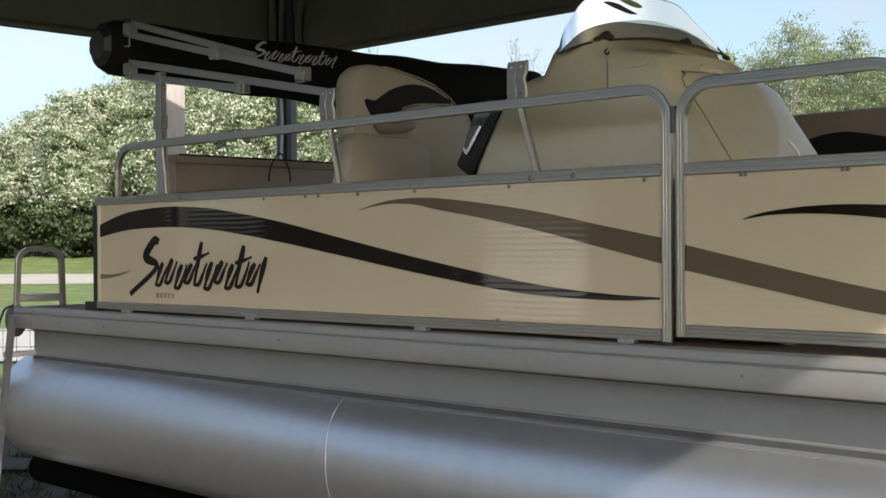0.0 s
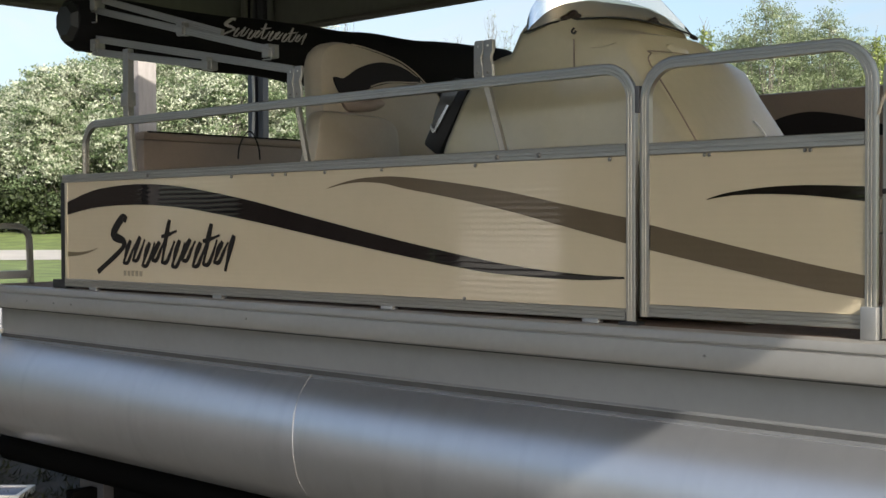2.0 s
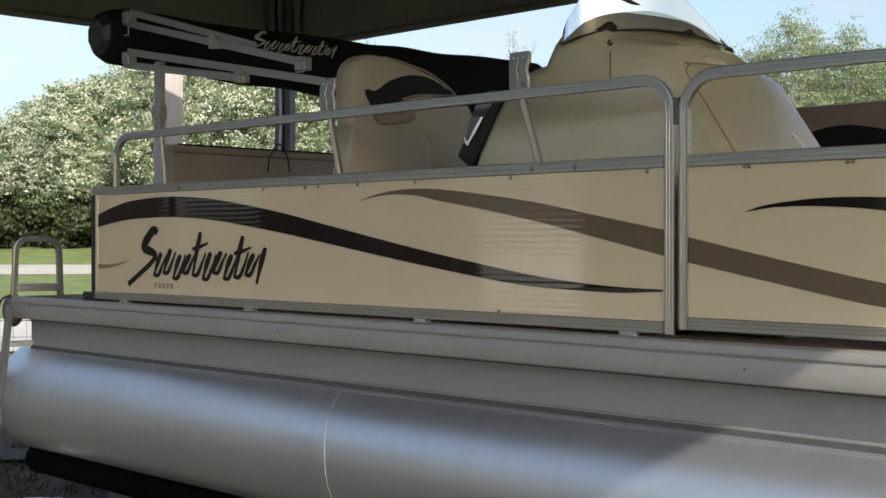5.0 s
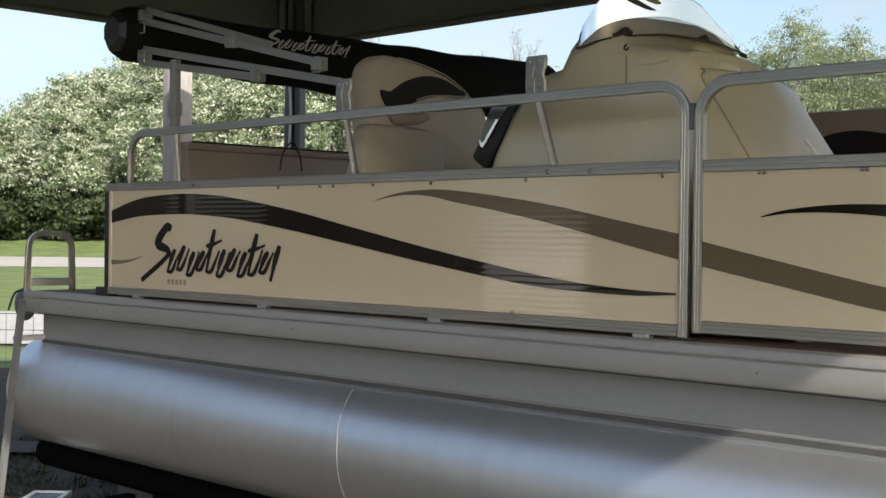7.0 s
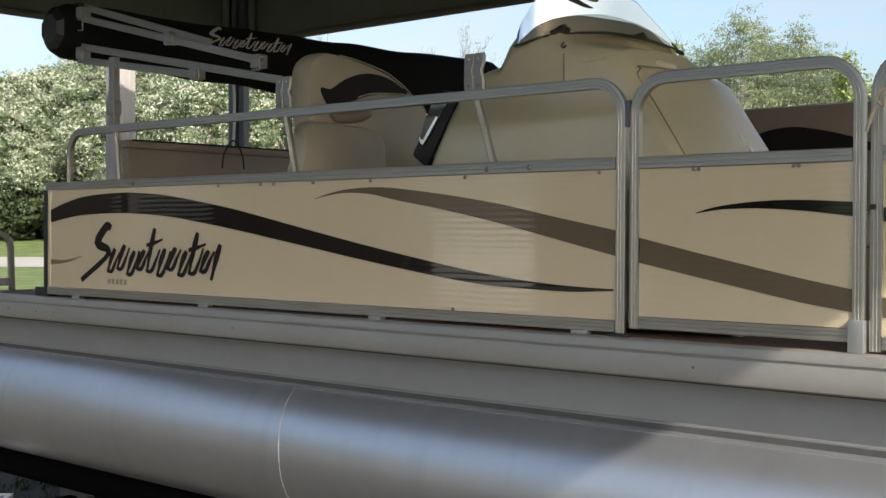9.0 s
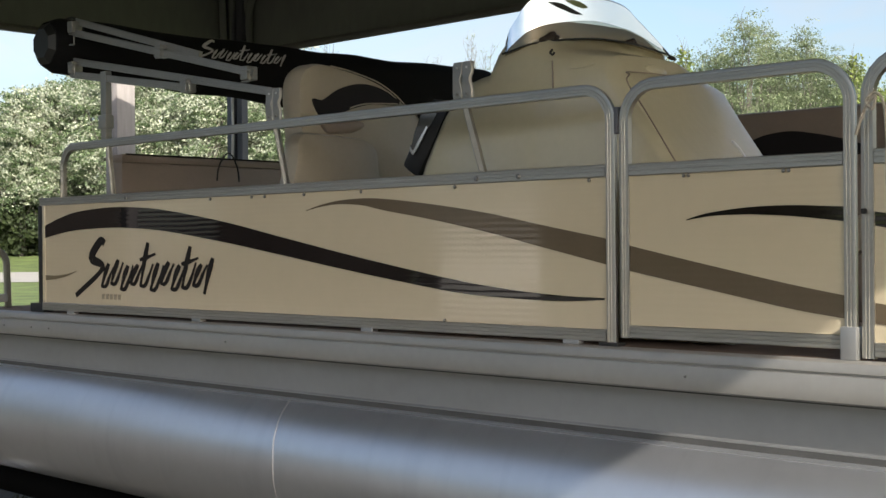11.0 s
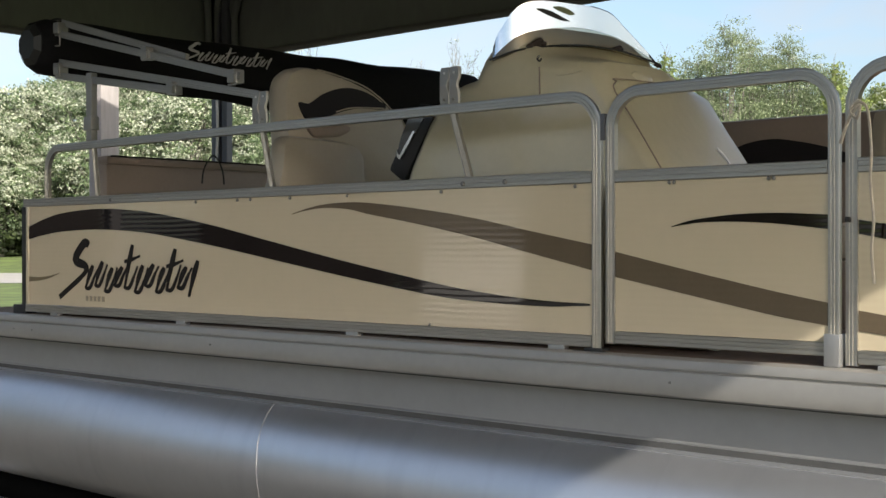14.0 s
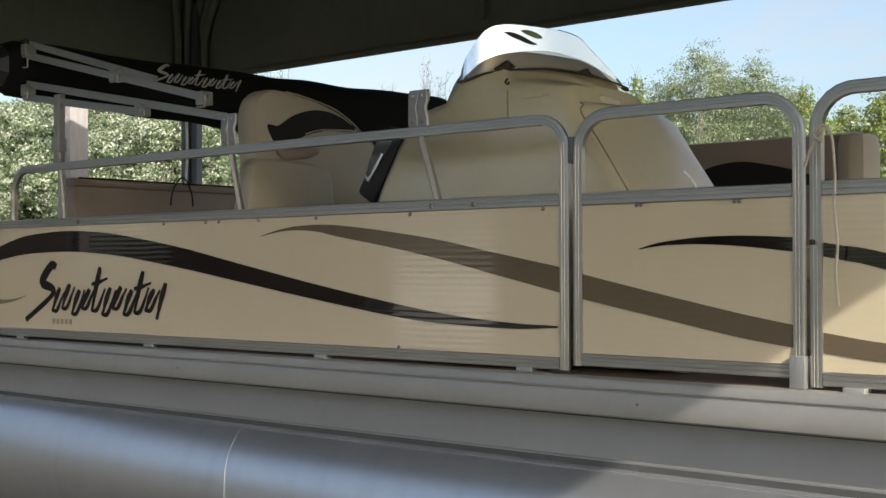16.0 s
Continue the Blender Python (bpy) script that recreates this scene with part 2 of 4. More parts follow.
def film_material():
    """A silvery reflective film that mirrors the sky."""
    m = bpy.data.materials.new("silver_film")
    m.use_nodes = True
    n, l = m.node_tree.nodes, m.node_tree.links
    p = n["Principled BSDF"]
    p.inputs["Base Color"].default_value = (0.80, 0.87, 0.97, 1)
    p.inputs["Metallic"].default_value = 0.85
    p.inputs["Roughness"].default_value = 0.10
    tc = n.new("ShaderNodeTexCoord")
    w = n.new("ShaderNodeTexNoise")
    w.inputs["Scale"].default_value = 9.0
    l.new(tc.outputs["Object"], w.inputs[0])
    b = n.new("ShaderNodeBump")
    b.inputs["Strength"].default_value, b.inputs["Distance"].default_value = 0.05, 0.01
    l.new(w.outputs[0], b.inputs["Height"])
    l.new(b.outputs[0], p.inputs["Normal"])
    return m


M_FILM = film_material()


# ---- builders ----
def finish(bm, name, mat, smooth=True):
    bmesh.ops.recalc_face_normals(bm, faces=bm.faces)
    me = bpy.data.meshes.new(name)
    bm.to_mesh(me)
    bm.free()
    me.materials.append(mat)
    if smooth:
        me.shade_smooth()
        me.set_sharp_from_angle(angle=radians(38))
    return me


def part(name, bm, mat, parent, label="", smooth=True):
    ob = new(name, finish(bm, name, mat, smooth))
    ob.parent = parent
    if label:
        tagged(ob, label)
    return ob


def thing(name, loc, label, category, group="", kind=""):
    ob = new(name)
    ob.empty_display_size = 0.1
    ob.location = loc
    return tagged(ob, label, category, group, kind)


def whole(name, bm, mat, label, category, loc=(0, 0, 0), group="", kind="", smooth=True):
    ob = new(name, finish(bm, name, mat, smooth))
    ob.location = loc
    return tagged(ob, label, category, group, kind)


def box(bm, lo, hi, bevel=0.0):
    a = bmesh.new()
    bmesh.ops.create_cube(a, size=1.0)
    c = [(p + q) / 2 for p, q in zip(lo, hi)]
    s = [q - p for p, q in zip(lo, hi)]
    for v in a.verts:
        v.co = Vector((c[0] + v.co.x * s[0], c[1] + v.co.y * s[1], c[2] + v.co.z * s[2]))
    if bevel:
        bmesh.ops.bevel(a, geom=a.edges[:], offset=bevel, segments=2, affect="EDGES", profile=0.6)
    join(bm, a)
    return bm


def join(bm, a, m=None):
    base = {}
    for v in a.verts:
        base[v] = bm.verts.new(m @ v.co if m else v.co)
    for f in a.faces:
        bm.faces.new([base[v] for v in f.verts])
    a.free()


def boxed(lo, hi, bevel=0.0):
    return box(bmesh.new(), lo, hi, bevel)


def smooth_path(pts, steps=6):
    """A Catmull-Rom curve through the control points."""
    p = [Vector(q) for q in pts]
    p = [p[0] * 2 - p[1]] + p + [p[-1] * 2 - p[-2]]
    out = []
    for i in range(1, len(p) - 2):
        for k in range(steps):
            t = k / steps
            a, b, c, d = p[i - 1:i + 3]
            out.append(0.5 * (2 * b + (c - a) * t + (2 * a - 5 * b + 4 * c - d) * t * t + (3 * b - a - 3 * c + d) * t ** 3))
    out.append(p[-2].copy())
    return out


def sweep(bm, path, profile, up=(0, 1, 0), closed_ends=True):
    """Sweep a closed 2D profile (side, up) along a path; up is the profile's second axis."""
    up = Vector(up)
    rings = []
    n = len(path)
    for i, p in enumerate(path):
        d = (Vector(path[min(i + 1, n - 1)]) - Vector(path[max(i - 1, 0)])).normalized()
        side = d.cross(up).normalized()
        w = side.cross(d).normalized()
        stretch = 1.0
        if 0 < i < n - 1:
            d0 = (Vector(p) - Vector(path[i - 1])).normalized()
            stretch = 1.0 / max(0.5, d.dot(d0))
        rings.append([bm.verts.new(Vector(p) + side * a * stretch + w * b) for a, b in profile])
    m = len(profile)
    for r0, r1 in zip(rings, rings[1:]):
        for j in range(m):
            bm.faces.new((r0[j], r0[(j + 1) % m], r1[(j + 1) % m], r1[j]))
    if closed_ends:
        bm.faces.new(rings[0])
        bm.faces.new(rings[-1][::-1])
    return bm


def circle(r, n=10):
    return [(r * math.cos(2 * math.pi * i / n), r * math.sin(2 * math.pi * i / n)) for i in range(n)]


def tube(path, r, n=10, up=(0, 1, 0)):
    return sweep(bmesh.new(), path, circle(r, n), up)


def ribbed(h):
    """Profile of an extruded rail of half-width h with two grooves on each broad face."""
    g, e = h * 0.16, h * 0.14
    half = [(-h + e, -h), (-h * 0.42, -h), (-h * 0.36, -h + g), (-h * 0.20, -h + g), (-h * 0.14, -h),
            (h * 0.14, -h), (h * 0.20, -h + g), (h * 0.36, -h + g), (h * 0.42, -h), (h - e, -h), (h, -h + e)]
    return half + [(-a, -b) for a, b in half]


def bend(corners, r, steps=7):
    """A polyline with rounded corners."""
    out = [Vector(corners[0])]
    for a, b, c in zip(corners, corners[1:], corners[2:]):
        a, b, c = Vector(a), Vector(b), Vector(c)
        u, v = (a - b).normalized(), (c - b).normalized()
        ang = u.angle(v)
        t = r / math.tan(ang / 2)
        centre = b + (u + v).normalized() * (r / math.sin(ang / 2))
        p0, p1 = b + u * t - centre, b + v * t - centre
        for k in range(steps + 1):
            f = k / steps
            out.append(centre + (p0 * (1 - f) + p1 * f).normalized() * r)
    out.append(Vector(corners[-1]))
    return out


def extrude_x(bm, prof, x0, x1, cuts=1):
    """Extrude an open or closed (y, z) outline along x."""
    rings = [[bm.verts.new((x0 + (x1 - x0) * i / cuts, y, z)) for y, z in prof] for i in range(cuts + 1)]
    m = len(prof)
    for r0, r1 in zip(rings, rings[1:]):
        for j in range(m):
            bm.faces.new((r0[j], r0[(j + 1) % m], r1[(j + 1) % m], r1[j]))
    bm.faces.new(rings[0])
    bm.faces.new(rings[-1][::-1])
    return bm


def stripe(rows, y=-0.0025, thick=0.0018, steps=8):
    """A curved vinyl stripe on the plane y: rows of (x, upper z, lower z)."""
    pts = smooth_path([(x, a, b) for x, a, b in rows], steps)
    bm = bmesh.new()
    f = [[bm.verts.new((p.x, yy, zz)) for yy, zz in ((y, p.y), (y, min(p.z, p.y - 0.0008)), (y + thick, min(p.z, p.y - 0.0008)), (y + thick, p.y))] for p in pts]
    for a, b in zip(f, f[1:]):
        for j in range(4):
            bm.faces.new((a[j], a[(j + 1) % 4], b[(j + 1) % 4], b[j]))
    bm.faces.new(f[0])
    bm.faces.new(f[-1][::-1])
    return bm


def brush(bm, pts, w, place, steps=5):
    """A tapered brush stroke; place maps (u, v, lift) to 3D."""
    path = smooth_path([(u, v, 0) for u, v in pts], steps)
    n = len(path)
    rows = []
    for i, p in enumerate(path):
        d = path[min(i + 1, n - 1)] - path[max(i - 1, 0)]
        nrm = Vector((-d.y, d.x, 0)).normalized()
        f = i / (n - 1)
        ww = w * (0.55 + 0.45 * math.sin(math.pi * min(1, f * 1.15 + 0.08)) + 0.12 * noise.noise(Vector((f * 9, pts[0][0] * 7, 0))))
        rows.append([bm.verts.new(place(p.x + nrm.x * s * ww / 2, p.y + nrm.y * s * ww / 2, h)) for s, h in ((1, 0), (-1, 0), (-1, 1), (1, 1))])
    for a, b in zip(rows, rows[1:]):
        for j in range(4):
            bm.faces.new((a[j], a[(j + 1) % 4], b[(j + 1) % 4], b[j]))
    bm.faces.new(rows[0])
    bm.faces.new(rows[-1][::-1])


def emblem(place, w, mat, parent, name):
    """An abstract row of slanted brush marks in a unit-wide, 0.28-high field."""
    count = itertools.count()

    def mark(pts, ww):
        bm = bmesh.new()
        k = next(count)
        brush(bm, pts, ww, lambda u, v, h: place(u, v, h + 0.05 * k))
        part(name, bm, mat, parent)
    mark([(0.235, 0.275), (0.20, 0.285), (0.13, 0.20), (0.21, 0.165), (0.19, 0.12), (0.0, 0.0)], w * 1.15)
    u = 0.205
    marks = [(0.05, 0.17), (0.055, 0.19), (0.05, 0.16), (0.06, 0.165), (0.055, 0.275), (0.05, 0.175), (0.06, 0.18), (0.05, 0.165), (0.06, 0.255), (0.055, 0.17), (0.04, 0.20)]
    for k, (lo, hi) in enumerate(marks):
        lo += 0.012 * math.sin(k * 2.3)
        mark([(u + 0.062, hi), (u + 0.034, (lo + hi) / 2 + 0.012), (u + 0.004, lo)], w * 0.72)
        if k < len(marks) - 1:
            mark([(u + 0.002, lo + 0.004), (u + 0.038, lo + 0.006), (u + 0.072, lo + 0.062), (u + 0.098, lo + 0.10 + 0.012 * (k % 3))], w * 0.52)
        if k in (4, 8):
            mark([(u + 0.002, hi - 0.085), (u + 0.05, hi - 0.075), (u + 0.115, hi - 0.055)], w * 0.55)
        u += 0.0735


def cushion(outline, x, depth, round_by=0.03):
    """A padded slab: a closed (y, z) outline extruded along x with rolled edges and a soft crown."""
    pts = [Vector((0, a, b)) for a, b in outline]
    c = sum(pts, Vector()) / len(pts)
    bm = bmesh.new()
    rings = []
    ins = [(depth / 2, round_by), (depth / 2 - round_by * 0.3, round_by * 0.3), (depth / 2 - round_by, 0.0), (-depth / 2 + round_by, 0.0),
           (-depth / 2 + round_by * 0.3, round_by * 0.3), (-depth / 2, round_by)]
    for dx, inset in ins:
        ring = []
        for p in pts:
            d = (p - c)
            ln = d.length
            q = c + d * ((ln - inset) / ln)
            ring.append(bm.verts.new((x + dx, q.y, q.z)))
        rings.append(ring)
    m = len(pts)
    for a, b in zip(rings, rings[1:]):
        for j in range(m):
            bm.faces.new((a[j], a[(j + 1) % m], b[(j + 1) % m], b[j]))
    for ring, dx in ((rings[0], 0.012), (rings[-1], -0.012)):
        mid = bm.verts.new((ring[0].co.x + dx, c.y, c.z))
        for j in range(m):
            bm.faces.new((ring[j], ring[(j + 1) % m], mid))
    return bm


def loop2(pts, steps=5):
    """A closed smooth outline."""
    n = len(pts)
    out = []
    p = [Vector((a, b, 0)) for a, b in pts]
    for i in range(n):
        a, b, c, d = p[i - 1], p[i], p[(i + 1) % n], p[(i + 2) % n]
        for k in range(steps):
            t = k / steps
            q = 0.5 * (2 * b + (c - a) * t + (2 * a - 5 * b + 4 * c - d) * t * t + (3 * b - a - 3 * c + d) * t ** 3)
            out.append((q.x, q.y))
    return out


def inlay(outline, x, thick=0.006):
    """A flat inset piece on a plane of constant x, facing +x; outline in (y, z)."""
    bm = bmesh.new()
    a = [bm.verts.new((x, y, z)) for y, z in outline]
    b = [bm.verts.new((x + thick, y, z)) for y, z in outline]
    m = len(a)
    for j in range(m):
        bm.faces.new((a[j], a[(j + 1) % m], b[(j + 1) % m], b[j]))
    bm.faces.new(a)
    bm.faces.new(b[::-1])
    bmesh.ops.triangulate(bm, faces=[f for f in bm.faces if len(f.verts) > 4])
    return bm


# ---- ground ----
VIEW = Vector((-0.70, 0.714, 0))  # from the camera towards the trees
SIDE = Vector((0.714, 0.70, 0))


def lift(p):
    """The field rises a little towards the trees."""
    d = (Vector(p) - Vector((2.4, -3.5, 0))).dot(VIEW)
    f = min(1.15, max(0.0, (d - 58) / 26))
    return 1.06 * f * f


def ground_sheet(lo, hi, n):
    bm = bmesh.new()
    def axis(a, b):
        out = []
        for i in range(n + 1):
            s = 2 * i / n - 1
            out.append((a + b) / 2 + (b - a) / 2 * (abs(s) ** 2.4) * (1 if s > 0 else -1))
        return out
    xs, ys = axis(lo[0], hi[0]), axis(lo[1], hi[1])
    g = [[bm.verts.new((x, y, lift((x, y, 0)))) for y in ys] for x in xs]
    for i in range(n):
        for j in range(n):
            bm.faces.new((g[i][j], g[i + 1][j], g[i + 1][j + 1], g[i][j + 1]))
    return bm


whole("ground", ground_sheet((-900, -900), (900, 900), 120), M_GRASS, "mown green spring lawn reaching the tree line", "ground", kind="structure")


def strip(d0, d1, s0, s1, z, wob=0.0, n=40):
    """A band of ground across the view, between distances d0 and d1."""
    bm = bmesh.new()
    prev = None
    for i in range(n + 1):
        s = s0 + (s1 - s0) * i / n
        w = wob * noise.noise(Vector((s * 0.15, 3.1, 0)))
        row = []
        for d in (d0 + w, (d0 + d1) / 2, d1 + w):
            p = Vector((2.4, -3.5, 0)) + VIEW * d + SIDE * s
            row.append(bm.verts.new((p.x, p.y, lift(p) + z)))
        if prev:
            for j in range(2):
                bm.faces.new((prev[j], row[j], row[j + 1], prev[j + 1]))
        prev = row
    return bm


whole("road", strip(59.5, 70.5, -160, 160, 0.03), M_ROAD, "pale sunlit country road crossing behind the lawn", "road", kind="structure")
whole("driveway", strip(18.5, 26, -40, 1.5, 0.03), M_CONC, "pale concrete driveway slab on the lawn", "driveway", kind="structure")


def dirt_patch():
    bm = bmesh.new()
    c = bm.verts.new((-2.0, -1.0, 0.02))
    ring = []
    for i in range(60):
        a = 2 * math.pi * i / 60
        r = 1 + 0.10 * noise.noise(Vector((math.cos(a) * 2, math.sin(a) * 2, 5)))
        ring.append(bm.verts.new((-4.0 + 9.6 * r * math.cos(a), 0.3 + 6.3 * r * math.sin(a), 0.012)))
    for i in range(60):
        bm.faces.new((c, ring[i], ring[(i + 1) % 60]))
    return bm


def gravel_patch():
    bm = bmesh.new()
    c = bm.verts.new((-4.0, -17.0, 0.03))
    ring = []
    for i in range(60):
        a = 2 * math.pi * i / 60
        r = 1 + 0.06 * noise.noise(Vector((math.cos(a) * 2, math.sin(a) * 2, 9)))
        ring.append(bm.verts.new((-4.0 + 26.0 * r * math.cos(a), -17.0 + 13.0 * r * math.sin(a), 0.024)))
    for i in range(60):
        bm.faces.new((c, ring[i], ring[(i + 1) % 60]))
    return bm


whole("concrete_pad", strip(3.2, 7.4, -3.1, 7.5, 0.036), M_PAD, "concrete pad under the trailer, coloured dark for its shade", "concrete pad", kind="structure")
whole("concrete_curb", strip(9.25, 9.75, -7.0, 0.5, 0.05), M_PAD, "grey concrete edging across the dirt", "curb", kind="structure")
whole("bounce_yard", gravel_patch(), M_GRAVEL, "unseen grey-brown gravel, added for bounce light and reflections", "gravel", kind="structure")
whole("bare_ground", dirt_patch(), M_DIRT, "bare brown dirt, spread dark in place of shaded ground", "dirt", kind="structure")

def across(d, s, z):
    p = Vector((2.4, -3.5, 0)) + VIEW * d + SIDE * s
    return (p.x, p.y, z)


wire_fence = thing("wire_fence", (0, 0, 0), "low thin wire mesh garden fence on the lawn", "fence")
for z in (0.06, 0.24, 0.42, 0.60, 0.78):
    part("wire", tube([across(13.8, -9.0, z), across(13.8, -4.5, z)], 0.004, 5, (0, 0, 1)), M_STEEL, wire_fence)
for k in range(31):
    part("wire", tube([across(13.8, -9.0 + k * 0.15, 0.0), across(13.8, -9.0 + k * 0.15, 0.80)], 0.003, 5, (1, 0, 0)), M_STEEL, wire_fence)


def weed_tufts():
    """Thin blades and dead leaves on the dirt by the stern."""
    rng = np.random.default_rng(5)
    n = 9000
    base = np.stack([rng.uniform(-7.2, -4.0, n), rng.uniform(-0.6, 2.6, n), np.full(n, 0.012)], 1)
    keep = np.array([noise.noise(Vector((x * 2.2, y * 2.2, 7))) > -0.08 for x, y, z in base])
    base = base[keep]
    n = len(base)
    a = rng.uniform(0, 2 * math.pi, n)
    w = np.stack([np.cos(a), np.sin(a), np.zeros(n)], 1) * rng.uniform(0.004, 0.012, n)[:, None]
    tip = base + np.stack([rng.normal(0, 0.05, n), rng.normal(0, 0.05, n), rng.uniform(0.01, 0.07, n)], 1)
    verts = np.stack([base - w, base + w, tip], 1).reshape(-1, 3)
    me = bpy.data.meshes.new("weed_tufts")
    me.from_pydata(verts.tolist(), [], np.arange(n * 3).reshape(-1, 3).tolist())
    me.materials.append(M_WEED)
    return tagged(new("weed_tufts", me), "thin dark grass blades and weeds on the dirt", "weeds", kind="stuff")


weed_tufts()

# ---- carport ----
EAVE = DECK + 1.9
X0, X1, Y0, Y1 = -5.93, 3.50, -2.0, 3.02
carport = thing("carport", (0, 0, 0), "dark fabric carport canopy on steel posts over the boat", "carport")


def valance(a, b, height, thick=0.03, n=40):
    """A hanging canopy side from a to b with slight waves and a rolled hem."""
    bm = bmesh.new()
    a, b = Vector(a), Vector(b)
    d = (b - a).normalized()
    nrm = Vector((-d.y, d.x, 0))
    rows = []
    for i in range(n + 1):
        f = i / n
        p = a + (b - a) * f
        w = 0.012 * noise.noise(Vector((f * 14, a.x, 2)))
        rows.append([bm.verts.new(p + nrm * (w * (1 - k / 3) + o) + Vector((0, 0, height * k / 3))) for o in (0, thick) for k in range(4)])
    for r0, r1 in zip(rows, rows[1:]):
        for j0, j1 in ((0, 1), (1, 2), (2, 3), (3, 7), (7, 6), (6, 5), (5, 4), (4, 0)):
            bm.faces.new((r0[j0], r1[j0], r1[j1], r0[j1]))
    bm.faces.new([rows[0][j] for j in (0, 1, 2, 3, 7, 6, 5, 4)])
    bm.faces.new([rows[-1][j] for j in (4, 5, 6, 7, 3, 2, 1, 0)])
    return bm


part("side_valance", valance((X0, Y1, EAVE), (X1, Y1, EAVE), 0.75), M_TARP, carport, "dark grey-green canopy side sheet")
part("side_valance", valance((X1, Y0, EAVE + 0.12), (X0, Y0, EAVE + 0.12), 0.63), M_TARP, carport, "dark grey-green canopy side sheet")
part("end_valance", valance((X0, Y0, EAVE), (X0, Y1, EAVE), 0.75), M_TARP, carport, "dark grey-green canopy end sheet")
part("end_valance", valance((X1, Y0, EAVE), (X1, Y1, EAVE), 0.75), M_TARP, carport, "dark grey-green canopy end sheet")
for gx in (X0, X1 - 0.03):
    part("gable_blocker", extrude_x(bmesh.new(), [(Y0, EAVE + 0.70), (Y1, EAVE + 0.70), ((Y0 + Y1) / 2, EAVE + 1.70)], gx, gx + 0.03), M_TARP, carport, smooth=False)
part("hem", tube([(X0, Y1 - 0.01, EAVE), (X1, Y1 - 0.01, EAVE)], 0.028, 8, (0, 0, 1)), M_HEM, carport)
part("hem", tube([(X0 + 0.01, Y0, EAVE), (X0 + 0.01, Y1, EAVE)], 0.028, 8, (0, 0, 1)), M_HEM, carport)
roof_bm = bmesh.new()
sec = [(Y0, EAVE + 0.72), ((Y0 + Y1) / 2, EAVE + 1.7), (Y1, EAVE + 0.72), (Y1, EAVE + 0.78), ((Y0 + Y1) / 2, EAVE + 1.76), (Y0, EAVE + 0.78)]
extrude_x(roof_bm, sec, X0, X1, 12)
part("roof", roof_bm, M_TARP, carport, "dark canopy roof sheet", smooth=False)
for k, (dx, dy) in enumerate(((0.10, -0.03), (0.05, -0.08), (0.03, -0.16), (0.16, -0.02), (0.22, -0.03))):
    part("corner_fold", tube(smooth_path([(X0 + dx, Y1 + dy, EAVE + 0.0), (X0 + dx + 0.02, Y1 + dy - 0.02, EAVE + 0.35), (X0 + dx * 1.9 + 0.05, Y1 + dy * 1.4 - 0.03, EAVE + 0.72)]), 0.030, 8, (0, 0.3, 1)),
         M_TARP, carport)
for x, y in ((X0 + 0.05, Y1 - 0.06), (X0 + 0.05, Y0 + 0.06), (0.5, Y1 - 0.06), (X1 - 0.06, Y0 + 0.06)):
    part("post", boxed((x - 0.05, y - 0.05, 0), (x + 0.05, y + 0.05, EAVE + 0.7), 0.008), M_STEEL, carport, "dark grey steel post")
part("valance_rib", boxed((-2.835, Y1 - 0.045, EAVE + 0.10), (-2.79, Y1 - 0.012, EAVE + 0.70), 0.006), M_HEM, carport, "vertical stiffening rib")
part("seam", tube([(X0 + 0.035, Y0 + 0.1, EAVE + 0.565), (X0 + 0.035, Y1 - 0.2, EAVE + 0.565)], 0.008, 6, (0, 0, 1)), M_HEM, carport)
part("brace_post", boxed((X0 + 0.12, Y1 - 0.10, 0), (X0 + 0.19, Y1 - 0.04, EAVE + 0.6), 0.008), M_STEEL, carport)
part("cable", tube(smooth_path([(X0 + 0.09, Y1 - 0.13, EAVE - 0.2), (X0 + 0.12, Y1 - 0.14, EAVE - 0.6), (X0 + 0.09, Y1 - 0.13, EAVE - 1.1), (X0 + 0.10, Y1 - 0.12, 0.3)]), 0.012, 6, (1, 0, 0)),
     M_WHITEPAINT, carport, "pale hanging cable")
whole("wooden_post", boxed((-8.0, 3.07, 0), (-7.80, 3.27, EAVE + 0.5), 0.012), M_WOOD, "pale weathered square wooden post, sunlit at its top", "post")

# ---- boat ----
boat = thing("pontoon_boat", (0, 0, DECK), "cream and black pontoon boat standing on its trailer", "boat")
BEAM = 2.55
deck_bm = boxed((-4.57, 0.0, -0.05), (2.5, BEAM, -0.012), 0.004)
part("deck", deck_bm, M_CARPET, boat, "brown carpeted deck")
rub_prof = [(0.03, -0.013), (-0.056, -0.012), (-0.066, -0.017), (-0.071, -0.028), (-0.072, -0.045), (-0.063, -0.047), (-0.063, -0.053), (-0.073, -0.055),
            (-0.077, -0.072), (-0.080, -0.095), (-0.081, -0.118), (-0.079, -0.130), (-0.072, -0.136), (-0.010, -0.136), (-0.010, -0.05), (0.03, -0.05)]
part("rub_gap_shade", boxed((-4.34, -0.074, -0.1395), (2.5, -0.02, -0.1365)), M_RUBBER, boat, "thin black strip drawn as the shadow gap under the rub rail")
part("rub_rail", extrude_x(bmesh.new(), rub_prof, -4.34, 2.5, 8), M_RUB, boat, "grey aluminium rub rail along the deck edge")
part("rail_end_cap", extrude_x(bmesh.new(), [(a - 0.002, b - 0.001) for a, b in rub_prof], -4.57, -4.342, 1), M_RUB, boat, "grey corner cap of the rub rail")
cap = bmesh.new()
bmesh.ops.create_uvsphere(cap, u_segments=16, v_segments=10, radius=1.0)
for v in cap.verts:
    v.co = Vector((-4.63 + v.co.x * 0.075, -0.03 + v.co.y * 0.06, -0.095 + v.co.z * 0.10))
